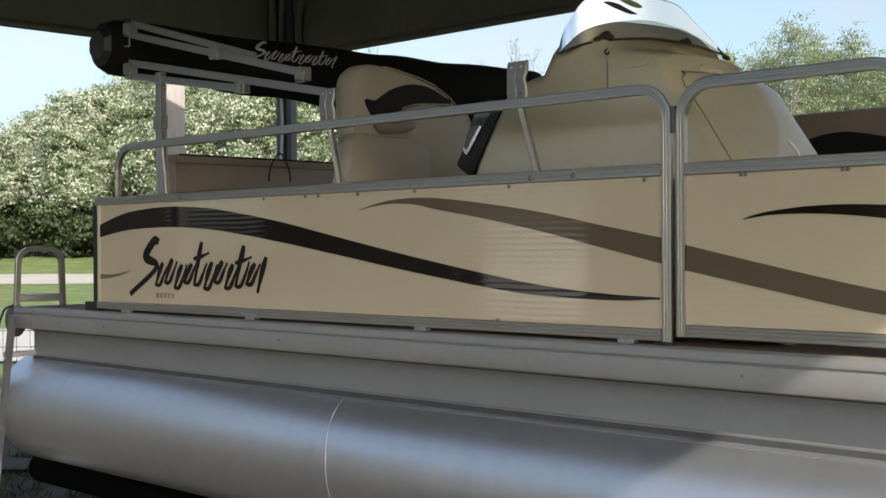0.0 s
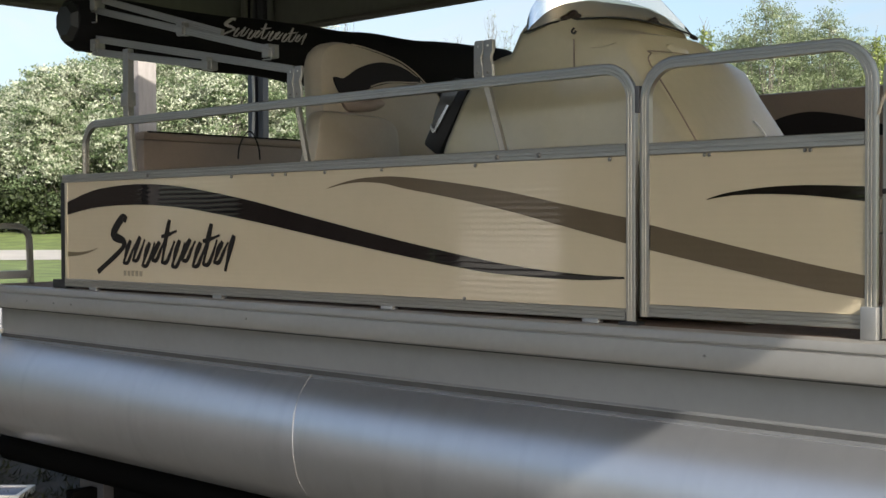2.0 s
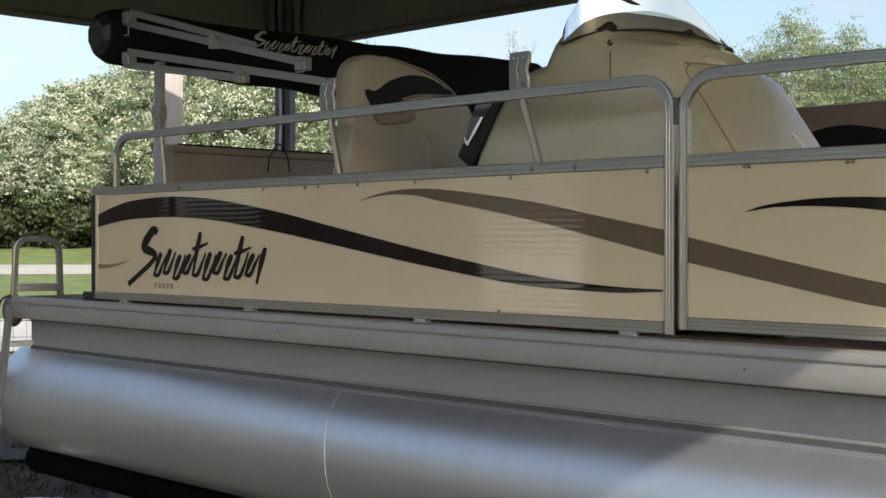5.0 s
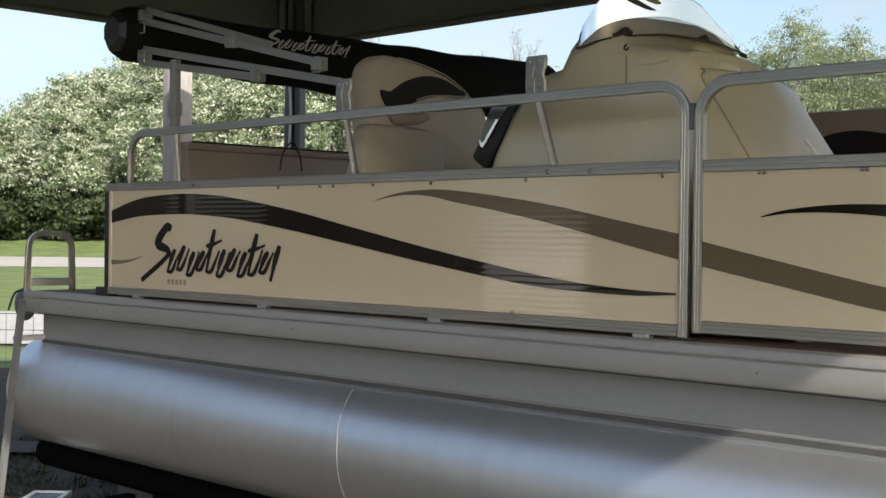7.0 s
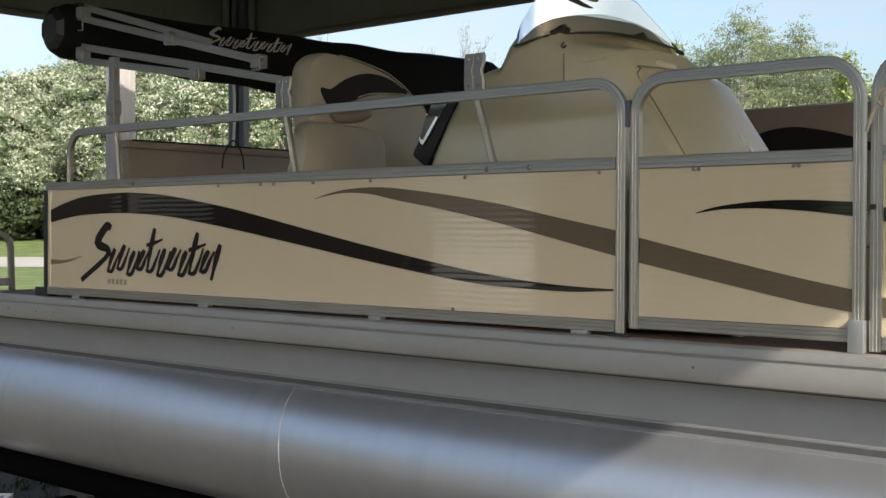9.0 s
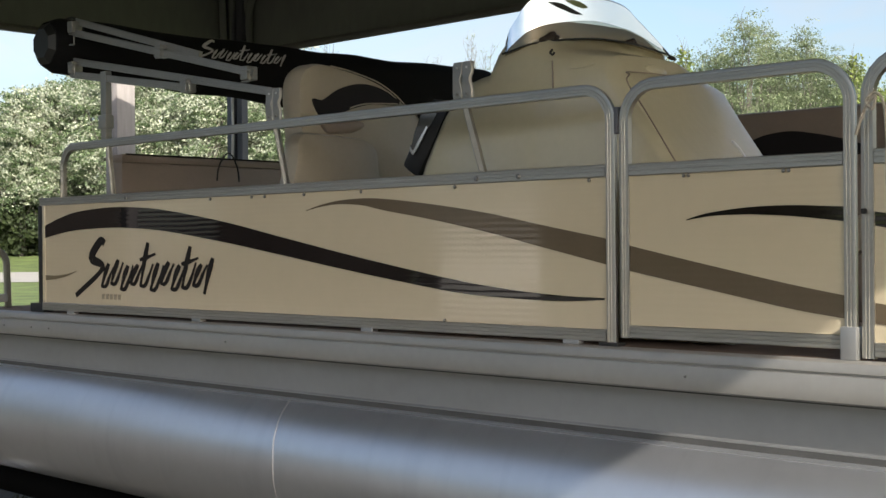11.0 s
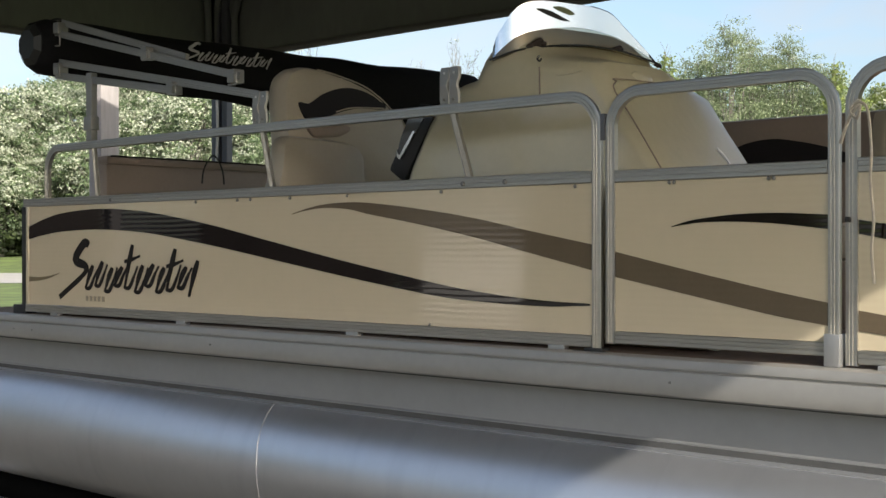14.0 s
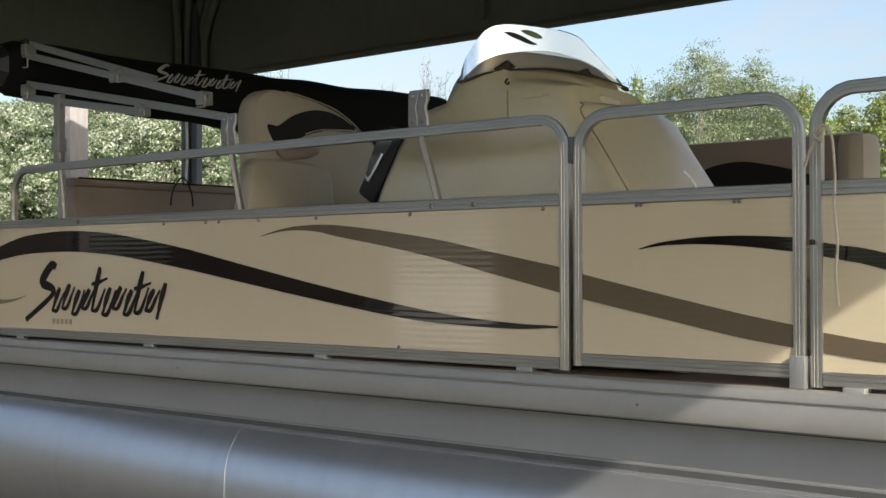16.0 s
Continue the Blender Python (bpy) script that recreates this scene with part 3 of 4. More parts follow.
part("corner_bumper", cap, M_STEEL, boat, "black rubber corner bumper")
for x in (-4.02, -3.73, -3.55, -2.05, 0.3):
    b = bmesh.new()
    bmesh.ops.create_cone(b, cap_ends=True, segments=8, radius1=0.005, radius2=0.004, depth=0.005, matrix=Matrix.Translation((x, -0.080, -0.088)) @ Matrix.Rotation(radians(90), 4, "X"))
    part("screw", b, M_BOLT, boat)
skirt_prof = [(0.018, -0.130), (0.018, -0.286), (0.013, -0.292), (0.013, -0.296), (0.026, -0.296), (0.026, -0.130)]
part("skirt", extrude_x(bmesh.new(), skirt_prof, -4.50, 2.5, 6), M_SKIRT, boat, "flat grey aluminium riser under the deck")
part("skirt_gap_shade", boxed((-4.50, 0.012, -0.319), (2.5, 0.024, -0.2965)), M_GAP_SHADE, boat, "dark strip painting the shade where the riser meets the tube")
LOGY, LOGZ, LOGR = 0.18, -0.600, 0.33


def pontoon(y):
    bm = bmesh.new()
    rings = []
    xs = [-4.64, -4.635, -4.62] + [-4.6 + 0.35 * i for i in range(17)] + [1.2, 1.6, 2.0, 2.35, 2.55]
    for x in xs:
        r, dz = LOGR, 0.0
        if x < -4.61:
            r = LOGR * (0.94 if x < -4.637 else 0.985)
        if x > 1.2:
            f = (x - 1.2) / 1.4
            r, dz = LOGR * math.sqrt(max(0.02, 1 - f * f)), LOGR * 0.6 * f * f
        rings.append([bm.verts.new((x, y + r * math.cos(a), LOGZ + dz + r * math.sin(a))) for a in (2 * math.pi * k / 56 for k in range(56))])
    for r0, r1 in zip(rings, rings[1:]):
        for j in range(56):
            bm.faces.new((r0[j], r0[(j + 1) % 56], r1[(j + 1) % 56], r1[j]))
    bm.faces.new(rings[0])
    bm.faces.new(rings[-1][::-1])
    return bm


def weld(x, y):
    pts = [(x - 0.045 * math.cos(2 * math.pi * k / 64) - 0.05 * max(0.0, math.sin(2 * math.pi * k / 64)) + 0.004 * noise.noise(Vector((k * 0.5, x, 0))), y + (LOGR + 0.001) * math.cos(2 * math.pi * k / 64), LOGZ + (LOGR + 0.001) * math.sin(2 * math.pi * k / 64)) for k in range(65)]
    return tube(pts, 0.0017, 6, (1, 0, 0))


for y in (LOGY, BEAM - LOGY):
    log = part("pontoon", pontoon(y), M_LOG, boat, "brushed aluminium pontoon tube")
    for x in (-1.69, 1.2):
        part("weld_seam", weld(x, y), M_WELD, log, "pale weld bead round the tube")
    part("pontoon_bracket", boxed((-4.25, y - 0.06, -0.26), (2.3, y + 0.06, -0.05)), M_SKIRT, boat)
part("weld_bead", tube([(-4.40, -0.004, -0.3265), (1.15, -0.004, -0.3265)], 0.002, 6, (0, 0, 1)), M_SKIRT, boat, "thin weld line along the tube")

H = 0.0195
TUBE = [(a, b * 0.52) for a, b in ribbed(H)]
TY = 0.004


def fence_rail(path, parent, name, mat=M_ALU):
    return part(name, sweep(bmesh.new(), path, TUBE, (0, -1, 0)), mat, parent)


def bolt(x, y, z, parent, r=0.008):
    b = bmesh.new()
    bmesh.ops.create_uvsphere(b, u_segments=8, v_segments=5, radius=1.0)
    for v in b.verts:
        v.co = Vector((x + v.co.x * r, y + v.co.y * r * 0.7, z + v.co.z * r))
    part("bolt", b, M_BOLT, parent)


def flat_rail(x0, x1, z0, z1, parent, name):
    h = (z1 - z0) / 2
    c = (z0 + z1) / 2
    g = 0.0025
    prof = [(-0.014, -h), (-0.017, -h + 0.003), (-0.017, -h * 0.38), (-0.017 + g, -h * 0.30), (-0.017 + g, -h * 0.14), (-0.017, -h * 0.06), (-0.017, h * 0.30),
            (-0.017 + g, h * 0.38), (-0.017 + g, h * 0.55), (-0.017, h * 0.62), (-0.017, h - 0.003), (-0.014, h), (0.020, h), (0.022, h - 0.003), (0.022, -h + 0.003), (0.020, -h)]
    return part(name, extrude_x(bmesh.new(), [(a + 0.0095, b + c) for a, b in prof], x0, x1, 1), M_ALU, parent)


# stern fence
fence = part("fence_panel", boxed((-3.73, 0.0, 0.03), (-0.05, 0.004, 0.57)), M_SKIN, boat, "glossy cream side panel with black and brown swooshes")
flat_rail(-3.76, -0.054, 0.558, 0.600, fence, "middle_rail")
flat_rail(-3.74, -0.054, 0.0, 0.042, fence, "bottom_rail")
fence_rail(bend([(-3.53, TY, 0.598), (-3.53, TY, 0.857), (-0.034, TY, 0.857), (-0.034, TY, -0.002)], 0.11), fence, "top_rail")
part("foot_block", boxed((-3.88, 0.0, -0.012), (-3.742, 0.06, 0.035), 0.004), M_RUBBER, fence)
part("corner_trim", boxed((-3.738, -0.006, 0.03), (-3.712, 0.012, 0.56), 0.005), M_SKIN, fence, "rounded cream corner edge")
part("end_post", boxed((-3.80, 0.006, 0.0), (-3.736, 0.04, 0.56), 0.003), M_RUBBER, fence, "dark corner post")
part("stripe", stripe([(-3.715, 0.452, 0.385), (-3.55, 0.492, 0.408), (-3.37, 0.520, 0.424), (-3.06, 0.534, 0.431), (-2.80, 0.524, 0.422), (-2.57, 0.503, 0.404), (-2.14, 0.442, 0.350), (-1.75, 0.371, 0.293),
                       (-1.26, 0.283, 0.221), (-0.76, 0.203, 0.156), (-0.49, 0.170, 0.139), (-0.25, 0.153, 0.133), (-0.062, 0.148, 0.141)]), M_BLACK, fence, "black vinyl swoosh")
part("stripe", stripe([(-1.59, 0.482, 0.480), (-1.50, 0.502, 0.494), (-1.39, 0.517, 0.502), (-1.25, 0.522, 0.494), (-1.12, 0.516, 0.470), (-0.88, 0.490, 0.432), (-0.59, 0.449, 0.379), (-0.33, 0.400, 0.322), (-0.055, 0.350, 0.262)]),
     M_BROWN, fence, "brown vinyl swoosh")
part("stripe", stripe([(-3.715, 0.188, 0.160), (-3.60, 0.186, 0.168), (-3.50, 0.195, 0.184), (-3.41, 0.210, 0.208)]), M_GOLD, fence, "thin olive vinyl swoosh")
emblem(lambda u, v, h: Vector((-3.41 + u * 1.17, -0.0015 - 0.0012 * h, 0.085 + v * 0.98)), 0.042, M_INK, fence, "brush_mark")
for k in range(5):
    part("number_mark", boxed((-3.165 + k * 0.036, -0.002, 0.072), (-3.143 + k * 0.036, 0.001, 0.098)), M_GREYINK, fence)
for x in (-3.45, -2.36, -1.22, -0.20):
    part("spacer_clip", boxed((x - 0.035, -0.012, -0.014), (x + 0.035, 0.02, 0.002), 0.003), M_ALU_DULL, fence)
part("foot_gasket", boxed((-0.075, -0.02, -0.013), (0.0, 0.03, -0.001), 0.002), M_RUBBER, fence)
for x in (-2.93, -0.63, -0.43):
    bolt(x, -0.009, 0.575, fence, 0.010)
for x in (-2.25, -1.95, -1.86, -1.60, -1.25, -0.74, -0.12):
    bolt(x, -0.006, 0.549, fence, 0.008)
bolt(-0.80, -0.004, 0.046, fence, 0.008)
for x0, x1 in ((-3.10, -3.085), (-1.79, -1.74), (-0.69, -0.62)):
    part("strut", sweep(bmesh.new(), [(x1, 0.02, 0.598), (x0, 0.008, 0.842)], [(a * 0.75, b * 0.75) for a, b in TUBE], (0, -1, 0)), M_ALU, fence, "slanting fence strut")

# gate
gate = part("gate", boxed((0.04, 0.0, 0.05), (0.80, 0.004, 0.575)), M_SKIN, boat, "closed cream side gate with brown and black swooshes")
fence_rail(bend([(0.024, TY, 0.018), (0.024, TY, 0.857), (0.812, TY, 0.857), (0.812, TY, 0.018)], 0.115), gate, "gate_frame")
flat_rail(0.043, 0.793, 0.556, 0.597, gate, "middle_rail")
flat_rail(0.043, 0.793, 0.018, 0.060, gate, "bottom_rail")
part("stripe", stripe([(0.044, 0.325, 0.240), (0.06, 0.321, 0.237), (0.33, 0.264, 0.186), (0.62, 0.206, 0.132), (0.793, 0.176, 0.108)]), M_BROWN, gate, "brown vinyl swoosh")
part("stripe", stripe([(0.26, 0.407, 0.405), (0.31, 0.421, 0.412), (0.37, 0.431, 0.418), (0.49, 0.442, 0.419), (0.63, 0.444, 0.411), (0.793, 0.436, 0.393)]), M_BLACK, gate, "black vinyl swoosh")
for x in (0.26, 0.61):
    bolt(x - 0.006, -0.006, 0.549, gate, 0.007)
    bolt(x + 0.012, -0.006, 0.549, gate, 0.007)
part("gate_socket", boxed((0.788, -0.022, -0.012), (0.838, 0.03, 0.085), 0.004), M_SKIRT, gate, "plain aluminium gate socket")
part("hinge_plate", boxed((-0.014, -0.010, 0.70), (0.004, 0.012, 0.790), 0.003), M_STEEL, gate, "dark hinge plate between the posts")

# bow fence
bow = part("fence_panel", boxed((0.885, 0.0, 0.03), (2.10, 0.004, 0.57)), M_SKIN, boat, "cream bow side panel, sunlit")
fence_rail(bend([(0.868, TY, -0.005), (0.868, TY, 0.866), (2.12, TY, 0.866), (2.12, TY, -0.005)], 0.115), bow, "top_rail")
flat_rail(0.887, 2.10, 0.556, 0.600, bow, "middle_rail")
flat_rail(0.887, 2.10, 0.0, 0.042, bow, "bottom_rail")
part("stripe", stripe([(0.888, 0.419, 0.378), (0.95, 0.409, 0.366), (1.07, 0.388, 0.340), (1.5, 0.28, 0.21), (2.09, 0.14, 0.08)]), M_BLACK, bow, "black vinyl swoosh")
part("stripe", stripe([(0.888, 0.156, 0.096), (1.07, 0.132, 0.078), (1.4, 0.11, 0.07), (1.7, 0.10, 0.085)]), M_BROWN, bow, "brown vinyl swoosh")
part("gate_latch", boxed((0.855, -0.026, 0.412), (0.868, -0.008, 0.428), 0.004), M_RUBBER, bow)
part("spacer_clip", boxed((0.955, -0.03, -0.014), (1.02, 0.02, 0.002), 0.003), M_ALU_DULL, bow, "pale spacer clip")
part("spacer_clip", boxed((1.8, -0.03, -0.014), (1.87, 0.02, 0.002), 0.003), M_ALU_DULL, bow, "pale spacer clip")
# bow and stern returns of the fence
part("bow_panel", boxed((2.11, 0.02, 0.0), (2.14, BEAM - 0.02, 0.6), 0.004), M_SKIN, boat)
part("stern_panel", boxed((-3.755, 0.03, 0.0), (-3.735, BEAM - 0.02, 0.6), 0.004), M_SKIN, boat)

# rope on the gate post
rope = thing("mooring_rope", (0.885, -0.03, DECK), "thin tan rope tied round the gate post and hanging", "rope")
part("hanging_end", tube(smooth_path([(0.005, 0.0, 0.735), (0.02, -0.008, 0.755), (0.045, -0.008, 0.73), (0.055, -0.006, 0.62), (0.052, -0.006, 0.52), (0.062, -0.006, 0.42), (0.056, -0.006, 0.33), (0.063, -0.005, 0.235)]), 0.0045, 7, (0, 1, 0)), M_ROPE, rope)
part("knot", tube(smooth_path([(-0.04, 0.0, 0.64), (-0.02, -0.006, 0.69), (0.0, -0.010, 0.725), (0.022, -0.008, 0.745), (0.015, -0.012, 0.71), (-0.005, -0.01, 0.735), (0.02, -0.006, 0.765)]), 0.0055, 7, (0, 1, 0)), M_ROPE, rope)

# boarding ladder at the stern corner
ladder = thing("boarding_ladder", (-4.45, 0, DECK), "folding aluminium boarding ladder at the stern corner", "ladder")
LP = [(a * 0.85, b * 1.3) for a, b in TUBE]
part("hand_loop", sweep(bmesh.new(), bend([(0, -0.115, -0.01), (0, -0.10, 0.325), (0, 0.165, 0.325), (0, 0.175, -0.01)], 0.085), LP, (-1, 0, 0)), M_ALU, ladder)
part("tread", boxed((-0.04, -0.10, 0.02), (0.03, 0.16, 0.065), 0.006), M_ALU_DULL, ladder)
for y, y2, zz in ((-0.13, -0.20, -1.345), (0.17, 0.12, -0.62)):
    part("leg", sweep(bmesh.new(), [(-0.02, y, -0.06), (-0.17, y2, zz)], [(a * 1.25, b * 1.2) for a, b in LP], (0, -1, 0)), M_TUBE, ladder)
part("tread", boxed((-0.10, -0.15, -0.30), (-0.03, 0.14, -0.27), 0.006), M_ALU_DULL, ladder)
part("strap", tube(smooth_path([(-0.01, -0.13, 0.0), (-0.03, -0.17, -0.02), (-0.04, -0.19, -0.07), (-0.05, -0.20, -0.12)]), 0.007, 6, (1, 0, 0)), M_RUBBER, ladder, "black rubber strap")

# ---- helm console ----
console = thing("helm_console", (0, 0, DECK), "moulded cream fibreglass helm console with low windscreen", "console")


def console_body():
    bm = bmesh.new()
    ys = [0.175, 0.183, 0.205, 0.25, 0.32, 0.42, 0.54, 0.66, 0.78, 0.88, 0.94, 0.965, 0.975]
    rings = []
    for y in ys:
        f = (y - 0.575) / 0.40
        edge = max(0.0, (abs(f) - 0.82) / 0.18)
        r = 0.055 * edge ** 3
        hz = 1.215 - (0.105 * abs(f) ** 2.6 if f < 0 else 0.10 * f ** 4)
        t = (f + 1) / 2
        zb = 1.102 - 0.20 * (y - 0.60) ** 2
        def front(z):
            return 0.10 - 0.04 * t - (z - 0.62) * (0.74 - 0.09 * t)
        prof = [(-1.13, -0.01), (-1.13, 0.585), (-1.10, 0.66), (-1.00, 0.83), (-0.90, 0.955), (-0.80, 0.985), (-0.745, 0.995), (-0.70, hz - 0.06),
                (-0.655, hz - 0.015), (-0.60, hz), (-0.545, hz - 0.012), (-0.50, 0.5 * (hz + zb) - 0.005), (-0.44, zb - 0.014), (-0.375, zb - 0.032), (front(0.985), 0.5 * (zb + 0.93) + 0.004), (front(0.93), 0.93),
                (front(0.81), 0.81), (front(0.62), 0.62), (front(0.42), 0.42), (front(0.42) + 0.04, -0.01)]
        c = Vector((-0.45, 0, 0.5))
        ring = []
        for j, (x, z) in enumerate(prof):
            if 13 <= j <= 15:
                x -= (0.06, 0.12, 0.0)[j - 13] * max(0.0, f) ** 1.5
            if 15 <= j <= 17:
                x -= (0.022, 0.022, 0.014)[j - 15] * max(0.0, f) ** 1.5
            if 7 <= j <= 11:
                x += 0.11 * max(0.0, f)
            d = Vector((x, 0, z)) - c
            q = c + d * ((d.length - (r if j < 15 or f < 0 else 0.2 * r)) / d.length)
            taper = 0.055 * max(0.0, f) if j < 15 and q.z > 0.9 else 0.0
            ring.append(bm.verts.new((q.x, y - taper, max(-0.01, q.z))))
        rings.append(ring)
    m = len(rings[0])
    for a, b in zip(rings, rings[1:]):
        for j in range(m):
            bm.faces.new((a[j], a[(j + 1) % m], b[(j + 1) % m], b[j]))
    bm.faces.new(rings[0])
    bm.faces.new(rings[-1][::-1])
    return bm


part("moulded_body", console_body(), M_GEL, console)


def windscreen():
    """A curved smoked acrylic sheet standing on the cowl, with a silvery film over its upper part."""
    ctrl = [(-0.625, 0.156, 1.044), (-0.590, 0.162, 1.053), (-0.516, 0.22, 1.083), (-0.452, 0.435, 1.114), (-0.425, 0.62, 1.118), (-0.41, 0.72, 1.112), (-0.385, 0.86, 1.092), (-0.372, 0.915, 1.078)]
    heights = [(0.048, 0.003), (0.108, 0.030), (0.179, 0.064), (0.164, 0.074), (0.150, 0.063), (0.104, 0.050), (0.034, 0.020), (0.003, 0.002)]
    base = smooth_path(ctrl, 9)
    tall = smooth_path([(a, b, 0) for a, b in heights], 9)
    n = len(base) - 1

    def at(i, z, off=0.0):
        """The place at height z over base point i, off metres in front of the sheet."""
        f = i / n
        d = (base[min(i + 1, n)] - base[max(i - 1, 0)]).normalized()
        out = Vector((d.y, -d.x, 0)).normalized()
        lean = 0.05 - 0.15 * max(0.0, 1 - f / 0.28)
        return base[i] + out * (lean * z + off) + Vector((0, 0, z))
    bm = bmesh.new()
    rows = [[bm.verts.new(at(i, tall[i].x * g / 4, off)) for off in (0.0, -0.004) for g in range(5)] for i in range(n + 1)]
    for a, b in zip(rows, rows[1:]):
        for j0, j1 in [(j, j + 1) for j in range(4)] + [(9 - j, 8 - j) for j in range(4)] + [(4, 9), (5, 0)]:
            bm.faces.new((a[j0], b[j0], b[j1], a[j1]))
    bm.faces.new(rows[0][:5] + rows[0][5:][::-1])
    bm.faces.new(rows[-1][:5] + rows[-1][5:][::-1])
    film = bmesh.new()
    prev = None
    for i in range(1, n - 8):
        lo, hi = tall[i].y, tall[i].x * 0.99
        now = [[film.verts.new(at(i, lo + (hi - lo) * g / 3, off)) for g in range(4)] for off in (0.003, 0.0015)]
        if prev:
            for sd in range(2):
                for k in range(3):
                    film.faces.new((prev[sd][k], now[sd][k], now[sd][k + 1], prev[sd][k + 1]))
        prev = now
    edge = [at(i, tall[i].x, -0.002) for i in range(31, n + 1)]

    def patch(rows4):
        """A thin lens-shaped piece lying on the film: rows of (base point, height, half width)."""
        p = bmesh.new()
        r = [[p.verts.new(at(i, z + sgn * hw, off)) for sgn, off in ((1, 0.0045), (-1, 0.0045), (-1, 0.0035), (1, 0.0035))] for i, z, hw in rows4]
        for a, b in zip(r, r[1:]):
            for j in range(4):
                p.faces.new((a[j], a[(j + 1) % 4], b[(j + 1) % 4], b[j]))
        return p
    dark_reflection = patch([(20, 0.150, 0.001), (21, 0.143, 0.007), (22, 0.134, 0.010), (23, 0.124, 0.010), (24, 0.112, 0.009), (25, 0.103, 0.006), (26, 0.097, 0.001)])
    green_reflection = patch([(23, 0.152, 0.002), (24, 0.146, 0.009), (25, 0.138, 0.011), (26, 0.130, 0.010), (27, 0.124, 0.003)])
    return bm, base, edge, film, dark_reflection, green_reflection, at


glass_bm, glass_base, glass_edge, film_bm, dark_reflection_bm, green_reflection_bm, on_glass = windscreen()
screen = part("windscreen", glass_bm, M_GLASS, console, "smoked curved acrylic windscreen")
screen.visible_shadow = False
film = part("film", film_bm, M_FILM, screen, "silvery mirror-like film peeling off the windscreen")
part("dark_reflection_patch", dark_reflection_bm, M_DASH, screen, "dark strip painted as a reflection in the film")
part("green_reflection", green_reflection_bm, M_OLIVE_REFLECTION, screen, "olive patch painted as a reflection beside the dark strip")
part("screen_edge", tube(glass_edge, 0.0036, 6, (0, 0, 1)), M_DASH, screen, "dark windscreen edge")
part("gasket", tube([on_glass(i, 0.004, 0.016) for i in range(len(glass_base))], 0.004, 6, (0, 0, 1)), M_RUBBER, screen, "black windscreen gasket")


def clamp(i, size, z):
    """A lumpy moulded clamp on base point i of the windscreen."""
    b = bmesh.new()
    for du, dz, k in ((-0.9, -0.1, 0.55), (0.0, 0.0, 0.8), (0.5, 0.45, 0.6), (1.1, 0.05, 0.5)):
        a = bmesh.new()
        bmesh.ops.create_uvsphere(a, u_segments=10, v_segments=7, radius=1.0)
        d = (glass_base[i + 1] - glass_base[i - 1]).normalized()
        c = on_glass(i, z, 0.008) + d * du * size + Vector((0, 0, dz * size))
        for v in a.verts:
            v.co = c + d * v.co.x * size * k + Vector((d.y, -d.x, 0)) * v.co.y * 0.010 + Vector((0, 0, v.co.z * size * k * 0.7))
        join(b, a)
    return part("screen_clamp", b, M_CLAMP, screen, "dark brown plastic windscreen clamp")


clamp(20, 0.031, 0.014)
clamp(41, 0.020, 0.012)
clamp(61, 0.014, 0.000)
part("seam", tube([(-0.41, 0.170, 1.005), (-0.41, 0.172, 0.86)], 0.0028, 6, (1, 0, 0)), M_VINYL_D, console)
part("hook", tube(smooth_path([(-0.405, 0.165, 1.045), (-0.408, 0.155, 1.032), (-0.397, 0.155, 1.024), (-0.392, 0.160, 1.033)]), 0.004, 6, (0, 1, 0)), M_RUBBER, console, "small black hook")
part("moulded_pad", cushion(loop2([(0.40, 0.985), (0.47, 0.99), (0.53, 0.975), (0.53, 0.945), (0.45, 0.935), (0.39, 0.955)]), -0.16, 0.02, 0.008), M_GEL, console)
part("seam", tube(smooth_path([(-0.071, 0.171, 0.922), (-0.083, 0.171, 0.909), (-0.079, 0.171, 0.893), (-0.064, 0.171, 0.868), (-0.003, 0.171, 0.784), (0.114, 0.171, 0.606)]), 0.003, 6, (0, 1, 0)), M_VINYL_D, console)
part("seam", tube(smooth_path([(-0.071, 0.171, 0.922), (-0.105, 0.20, 0.936), (-0.118, 0.27, 0.943), (-0.122, 0.40, 0.949), (-0.125, 0.54, 0.952)]), 0.0025, 6, (0, 0, 1)), M_VINYL_D, console)
part("seam", tube(smooth_path([(-0.333, 0.172, 0.968), (-0.272, 0.172, 0.967), (-0.22, 0.172, 0.975)]), 0.0022, 6, (0, 1, 0)), M_GEL, console)
part("edge_glint", tube(smooth_path([(0.020, 0.705, 0.712), (0.036, 0.725, 0.687), (0.056, 0.735, 0.652)]), 0.005, 6, (0, 1, 0)), M_WHITEPAINT, console, "short white strip painted as a glint on the console edge")
part("dash_panel", boxed((-0.075, 0.0, 0.04), (0.03, 0.76, 0.36), 0.022), M_DASH, console, "glossy black dash panel").matrix_local = pose(-1.185, 0.20, 0.585, 0, 33, 0)
dash_face = bmesh.new()
rim = [dash_face.verts.new((x, 0.196, z)) for x, z in ((-1.105, 0.862), (-1.145, 0.79), (-1.163, 0.735), (-1.160, 0.705), (-1.145, 0.70), (-1.09, 0.77), (-1.015, 0.862))]
low = [dash_face.verts.new((v.co.x, 0.203, v.co.z)) for v in rim]
dash_face.faces.new(rim)
for k in range(7):
    dash_face.faces.new((rim[k], rim[(k + 1) % 7], low[(k + 1) % 7], low[k]))
part("dash_face", dash_face, M_GLOSSGREY, console, "glossy dark grey side of the dash")
sliver = bmesh.new()
sliver_out = ((-1.163, 0.742), (-1.166, 0.722), (-1.158, 0.706), (-1.146, 0.699), (-1.105, 0.748), (-1.062, 0.808), (-1.072, 0.812), (-1.118, 0.756), (-1.142, 0.722), (-1.152, 0.720), (-1.158, 0.730))
